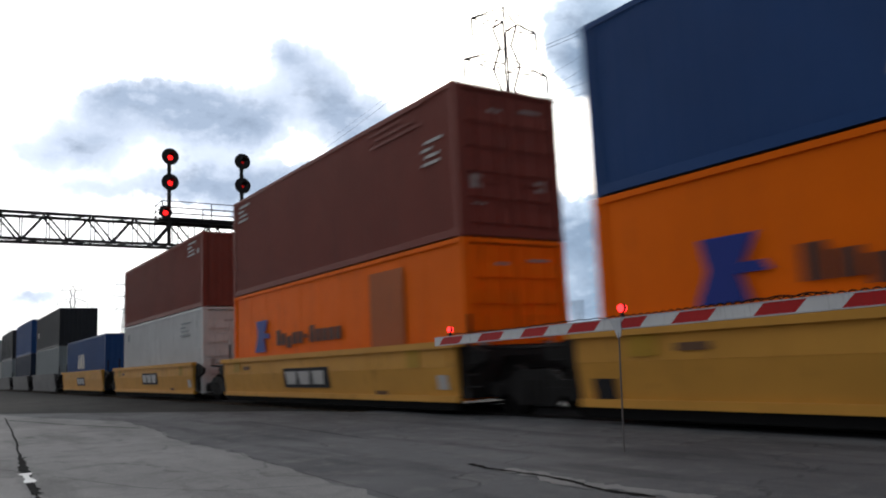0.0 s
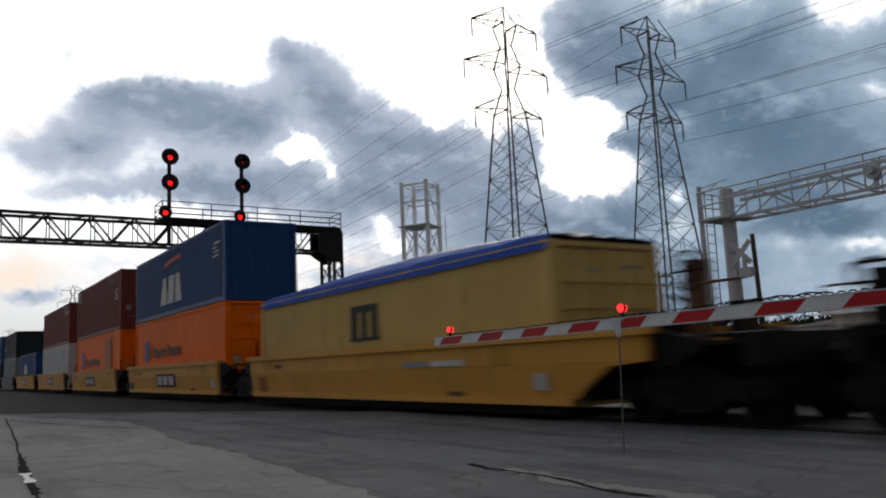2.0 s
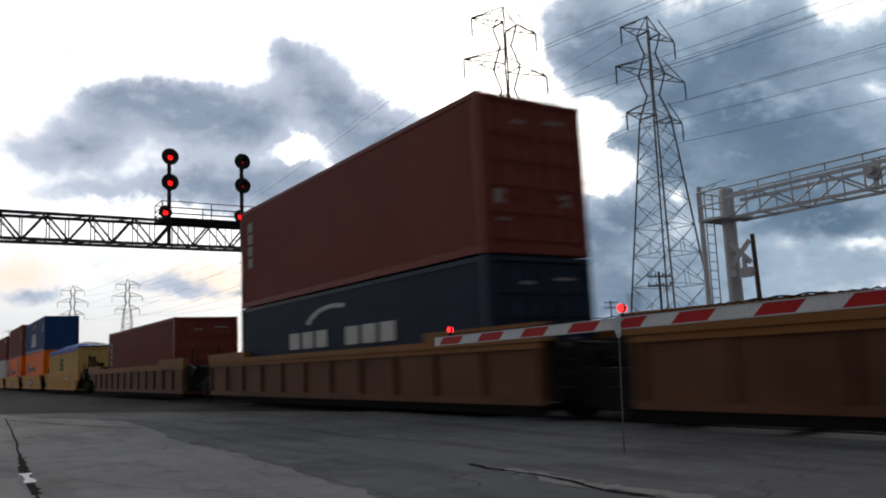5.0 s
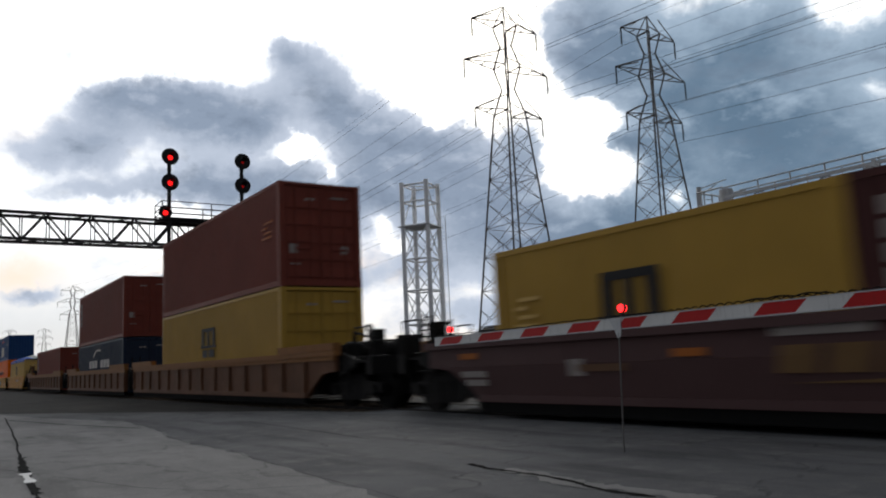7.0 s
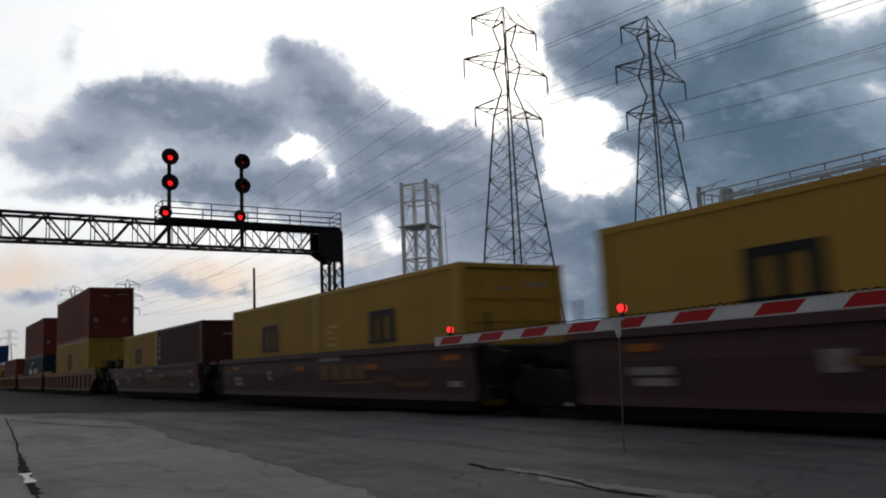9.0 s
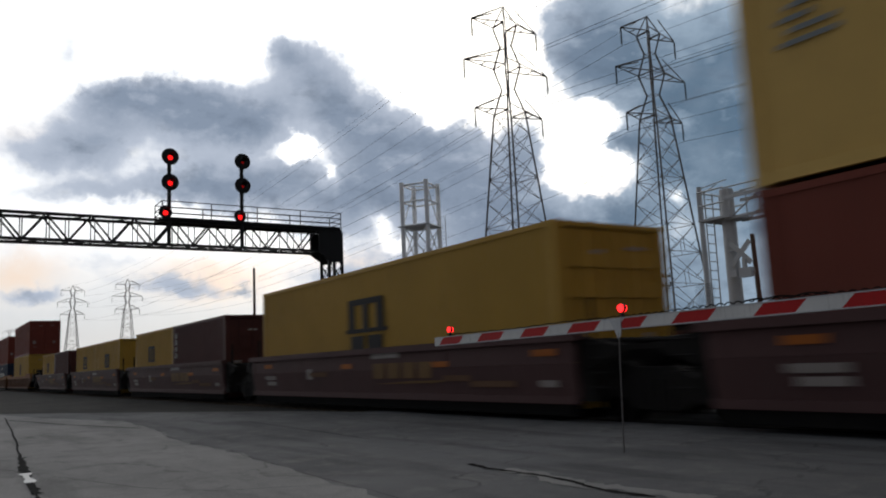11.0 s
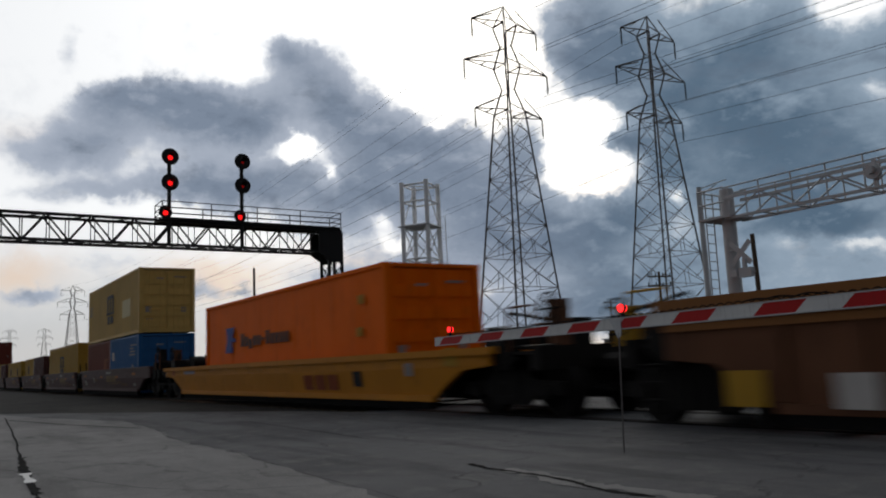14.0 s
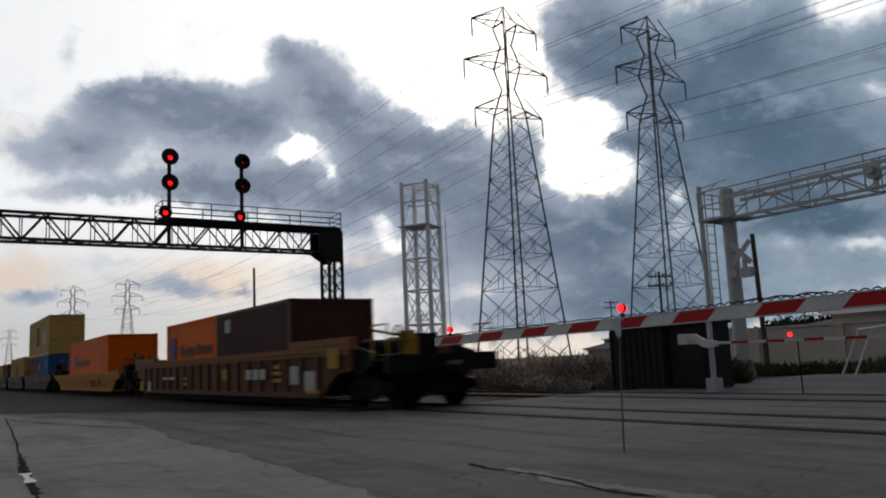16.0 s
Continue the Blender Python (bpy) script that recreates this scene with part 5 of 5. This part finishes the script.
def far_gate():
    x, y = -11.65, 15.0
    root = thing("crossing_gate", x, y, 0, "far crossing gate with lowered striped arm and white mechanism", "crossing gate")
    bars("mast", [((0, 0, -.05), (0, 0, 1.75))], 0.06, M["galv"], root, 12)
    part("base", one("b", (-.13, .13, -.13, .13, -.05, .3)), M["galv"], root)
    part("mechanism", one("m", (-.68, -.4, -.3, .05, 1.08, 1.32)), M["gatewhite"], root, "white gate mechanism box")
    bm = bmesh.new()
    prism(bm, [(-.42, 1.25), (-.1, 1.3), (.2, 1.16), (.5, 1.11), (.5, 1.0), (.2, .98), (.05, 1.04), (-.1, 1.2)], -.45, -.38)
    part("counterweight_arm", bm, M["gatewhite"], root, "white cranked support arm")
    for i in range(11):
        a, b = .45 + i * .42, .87 + i * .42
        bm = bmesh.new()
        prism(bm, [(a, 1.045 - i * .004), (b, 1.041 - i * .004), (b, 1.098 - i * .004), (a, 1.102 - i * .004)], -.44, -.40)
        part("stripe", bm, M["gatered" if i % 2 else "gatewhite"], root)
    bm = bmesh.new()
    bmesh.ops.create_uvsphere(bm, u_segments=12, v_segments=8, radius=.048)
    bmesh.ops.translate(bm, verts=bm.verts, vec=(2.25, -.42, 1.17))
    part("lamp", bm, M["lamp_red"], root, "lit red gate lamp")
    bars("prop_rod", [((2.4, -.42, 1.05), (2.4, -.42, 0.0))], 0.014, M["steel"], root, 6)


def cabinets():
    for x0, x1, mat, lab, y0 in ((-15.75, -13.85, "shed", "dark grey ribbed trackside equipment cabinet", 15.9), (-13.75, -12.6, "black_iron", "black trackside equipment cabinet with flat door", 16.0)):
        root = thing("equipment_cabinet", x0, y0, 0, lab, "cabinet", "trackside cabinets")
        w = x1 - x0
        part("body", one("b", (0.03, w - .03, .04, 1.0, -.06, 1.58)), M[mat], root)
        if mat == "shed":
            for i in range(9):
                part("rib", one("r", (.05 + i * (w - .15) / 8, .11 + i * (w - .15) / 8, .0, .04, .02, 1.5)), M[mat], root)
        else:
            part("door", one("d", (.08, w - .08, .015, .04, .1, 1.42)), M[mat], root)
            part("handle", one("h", (.16, .2, -.01, .015, .7, .9)), M["steel"], root)
        part("lid", one("l", (-.04, w + .03, -.06, 1.06, 1.58, 1.66)), M[mat], root)


def post(name, x, y, h, r, mat, label, lean=0.0):
    root = thing(name, x, y, 0, label, "pole")
    bm = bmesh.new()
    rod(bm, (0, 0, -.1), (lean, 0, h), r, 12, r * .8)
    part("shaft", bm, M[mat], root)
    return root


cantilever()
far_gate()
cabinets()
p = post("signal_post", -17.5, 25.6, 5.1, .10, "wood", "dark rusty steel post beside the crossing", -.1)
p = post("utility_pole", -27.5, 35.6, 9.8, .17, "galv", "slim pale steel pole with a small bracket at its top")
bars("bracket_arm", [((0, 0, 9.7), (1.6, .3, 9.95)), ((0, 0, 9.3), (1.0, .2, 9.8))], .03, M["galv"], p)
p = post("utility_pole", -103.3, 37.9, 14.7, .2, "wood", "plain dark wooden pole far beside the tracks")
for x, y, h in ((-45.0, 52.0, 7.6), (-112, 70, 9.0), (-86, 88, 9.0), (-92.0, 46.0, 7.0)):
    p = post("utility_pole", x, y, h, .12, "wood", "dark utility pole with two crossarms")
    for z in (h - .4, h - 1.2):
        bars("crossarm", [((-.3, -1.1, z), (.3, 1.1, z))], .07, M["wood"], p)
        bars("insulator", [((-.3 + .6 * f, -1.1 + 2.2 * f, z), (-.3 + .6 * f, -1.1 + 2.2 * f, z + .3)) for f in (0.03, .35, .65, .97)], .05, M["steel"], p)


def far_side():
    # long low wall behind the verge
    root = thing("boundary_wall", -26.5, 32.0, 0, "long low cream wall behind weeds", "wall")
    L = 24.5
    part("wall_face", one("w", (0, L, 0, .25, -.1, 1.72)), M["wall"], root)
    part("coping", one("c", (-.02, L + .02, -.05, .3, 1.72, 1.82)), M["wall"], root)
    for i in range(7):
        part("pier", one("p", (i * 4, i * 4 + .35, -.1, -.003, -.1, 1.74)), M["wall"], root)
    root = thing("low_building", -19.5, 33.5, 0, "pale flat-roofed low building behind the wall", "building")
    part("wall_face", one("w", (0, 14, 0, 8, -.1, 2.2)), M["wall"], root)
    part("roof", one("r", (-.3, 14.3, -.4, 8.3, 2.2, 2.6)), M["whitesteel"], root, "white overhanging roof edge")
    for x, y, w, d, h, rz in ((-60.5, 58.0, 9, 8, 1.4, 10), (-95, 95, 30, 12, 3.2, 20), (-40.0, 66, 12, 8, 2.6, 0)):
        root = thing("warehouse", x, y, 0, "distant low warehouse with pale metal roof", "building", "distant warehouses", rz)
        part("wall_face", one("w", (0, w, 0, d, -.1, h)), M["wall"], root)
        bm = bmesh.new()
        prism(bm, [(-.3, h), (w + .3, h), (w + .3, h + .15), (w / 2, h + .9), (-.3, h + .15)], -.4, d + .4)
        part("roof", bm, M["roofing"], root)
    # braced white stand
    root = thing("sign_stand", -13.2, 22.9, 0, "white leaning A-shaped steel stand beside the road", "stand")
    bars("stand_leg", [((0, 0, 0), (.55, .2, 1.35)), ((.45, -.1, 0), (1.0, .1, 1.35))], .03, M["gatewhite"], root, 6)
    bars("stand_bar", [((.5, .2, 1.3), (1.9, .2, 1.42))], .05, M["gatewhite"], root, 6)


def tufts(name, mat, label, spots, blade, seed, lean=.5, wide=.012):
    """Brush and weeds: many thin curved blades and twigs round the given heaps."""
    rnd = random.Random(seed)
    verts, faces = [], []
    for cx, cy, rx, ry, h, n in spots:
        for _ in range(n):
            a, r = rnd.uniform(0, 6.283), math.sqrt(rnd.random())
            x, y = cx + rx * r * math.cos(a), cy + ry * r * math.sin(a)
            up = h * (1 - .55 * r * r) * rnd.uniform(.25, 1.0)
            z0 = -0.05 if rnd.random() < .4 else up * rnd.uniform(.2, .75)
            l = blade * rnd.uniform(.6, 1.5)
            d = Vector((rnd.gauss(0, lean), rnd.gauss(0, lean), 1)).normalized()
            w = Vector((rnd.gauss(0, 1), rnd.gauss(0, 1), rnd.gauss(0, .3))).normalized() * wide * rnd.uniform(.5, 1.6)
            b = Vector((x, y, z0))
            t = b + d * min(l, max(.12, up - z0 + .1))
            k = len(verts)
            mid = (b + t) / 2 + Vector((rnd.gauss(0, .03), rnd.gauss(0, .03), 0))
            verts += [b - w * .6, b + w * .6, mid + w, mid - w, t]
            faces += [(k, k + 1, k + 2, k + 3), (k + 3, k + 2, k + 4)]
    me = bpy.data.meshes.new(name)
    me.from_pydata([tuple(v) for v in verts], [], faces)
    me.materials.append(M[mat])
    return tagged(new(name, me), label, "plants", "", "stuff")


def tree(x, y, h, seed, mat="darkleaf"):
    rnd = random.Random(seed)
    root = thing("tree", x, y, 0, "dark bushy tree in the distance", "tree", "distant trees")
    bm = bmesh.new()
    rod(bm, (0, 0, -.1), (.1, 0, h * .5), h * .04, 7, h * .025)
    limbs = []
    for i in range(5):
        a = i * 1.26 + rnd.random()
        tip = Vector((math.cos(a) * h * .3, math.sin(a) * h * .3, h * rnd.uniform(.55, .85)))
        rod(bm, (.05, 0, h * .35), tip, h * .02, 5, h * .008)
        limbs.append(tip)
    part("trunk", bm, M["wood"], root)
    verts, faces = [], []
    for _ in range(700):
        c = limbs[rnd.randrange(5)] if rnd.random() < .75 else Vector((0, 0, h * .7))
        p = c + Vector((rnd.gauss(0, h * .13), rnd.gauss(0, h * .13), rnd.gauss(0, h * .10)))
        k = len(verts)
        a = Vector((rnd.gauss(0, 1), rnd.gauss(0, 1), rnd.gauss(0, 1))).normalized() * h * .05
        b = a.orthogonal().normalized() * h * .03
        verts += [p - a, p + b, p + a, p - b]
        faces.append((k, k + 1, k + 2, k + 3))
    me = bpy.data.meshes.new("crown")
    me.from_pydata([tuple(v) for v in verts], [], faces)
    me.materials.append(M[mat])
    ob = new("crown", me)
    ob.parent = root


far_side()
tufts("dry_brush", "straw", "tangled heap of dry grey-brown brush beside the tracks",
      [(-21.6, 16.3, 1.3, .9, 1.25, 2600), (-20.2, 17.0, 1.0, 1.0, 1.6, 3000), (-18.9, 17.3, .9, 1.0, 1.5, 3000), (-17.7, 17.4, .9, 1.0, 1.35, 2600), (-16.6, 17.2, .8, .8, 1.05, 1800), (-23.5, 17.0, 1.4, 1.0, 1.3, 2200), (-19.5, 16.0, 2.8, .5, .5, 2400)], .3, 3, .9, .017)
tufts("weeds", "leaf", "low green weeds along the foot of the wall",
      [(-17.5, 24.5, 1.6, .8, .45, 1200), (-15.2, 25.0, 1.8, .8, .5, 1300), (-13.2, 25.5, 1.5, .8, .55, 1100), (-14.2, 18.6, .8, .6, 1.0, 1200), (-16.3, 18.0, .8, .4, .4, 500), (-19.0, 26.0, 2.0, .8, .45, 1000), (-15.0, 24.2, 4.0, .4, .3, 1500)], .35, 5, .6, .02)
for i in range(22):
    r = random.Random(i)
    f = i / 21
    tree(-95 + 48 * f + r.uniform(-3, 3), 118 + 30 * f + r.uniform(-8, 8), (4.3 + 4.2 * f) * r.uniform(.8, 1.15), i)
for i in range(10):
    r = random.Random(i + 50)
    tree(-60 + i * 2.2, 62 + i * 2.2 + r.uniform(-2, 2), r.uniform(2.2, 3.0), i + 70)


for i in range(12):
    r = random.Random(i + 200)
    tree(-60 + i * 1.7 + r.uniform(-.6, .6), 90 + r.uniform(-3, 3), (3.0 + i * .26) * r.uniform(.85, 1.15), i + 230)


# ------------------------------------------------------------------ movement
def motions():
    for ob in MOVERS:
        x, y, z = ob.location
        walk(ob, [(t, pose(x - SPEED * t, y, z)) for t in (0.0, 8.0, 16.0)])
    # wheels roll without slipping, 0.42 m in radius
    turn = math.degrees(SPEED / 0.42)
    for ob, x, y, z in WHEELS:
        walk(ob, [(f / 30, pose(x, y, z, 0, -(turn * f / 30) % 360.0, 0)) for f in range(0, 481)])


motions()
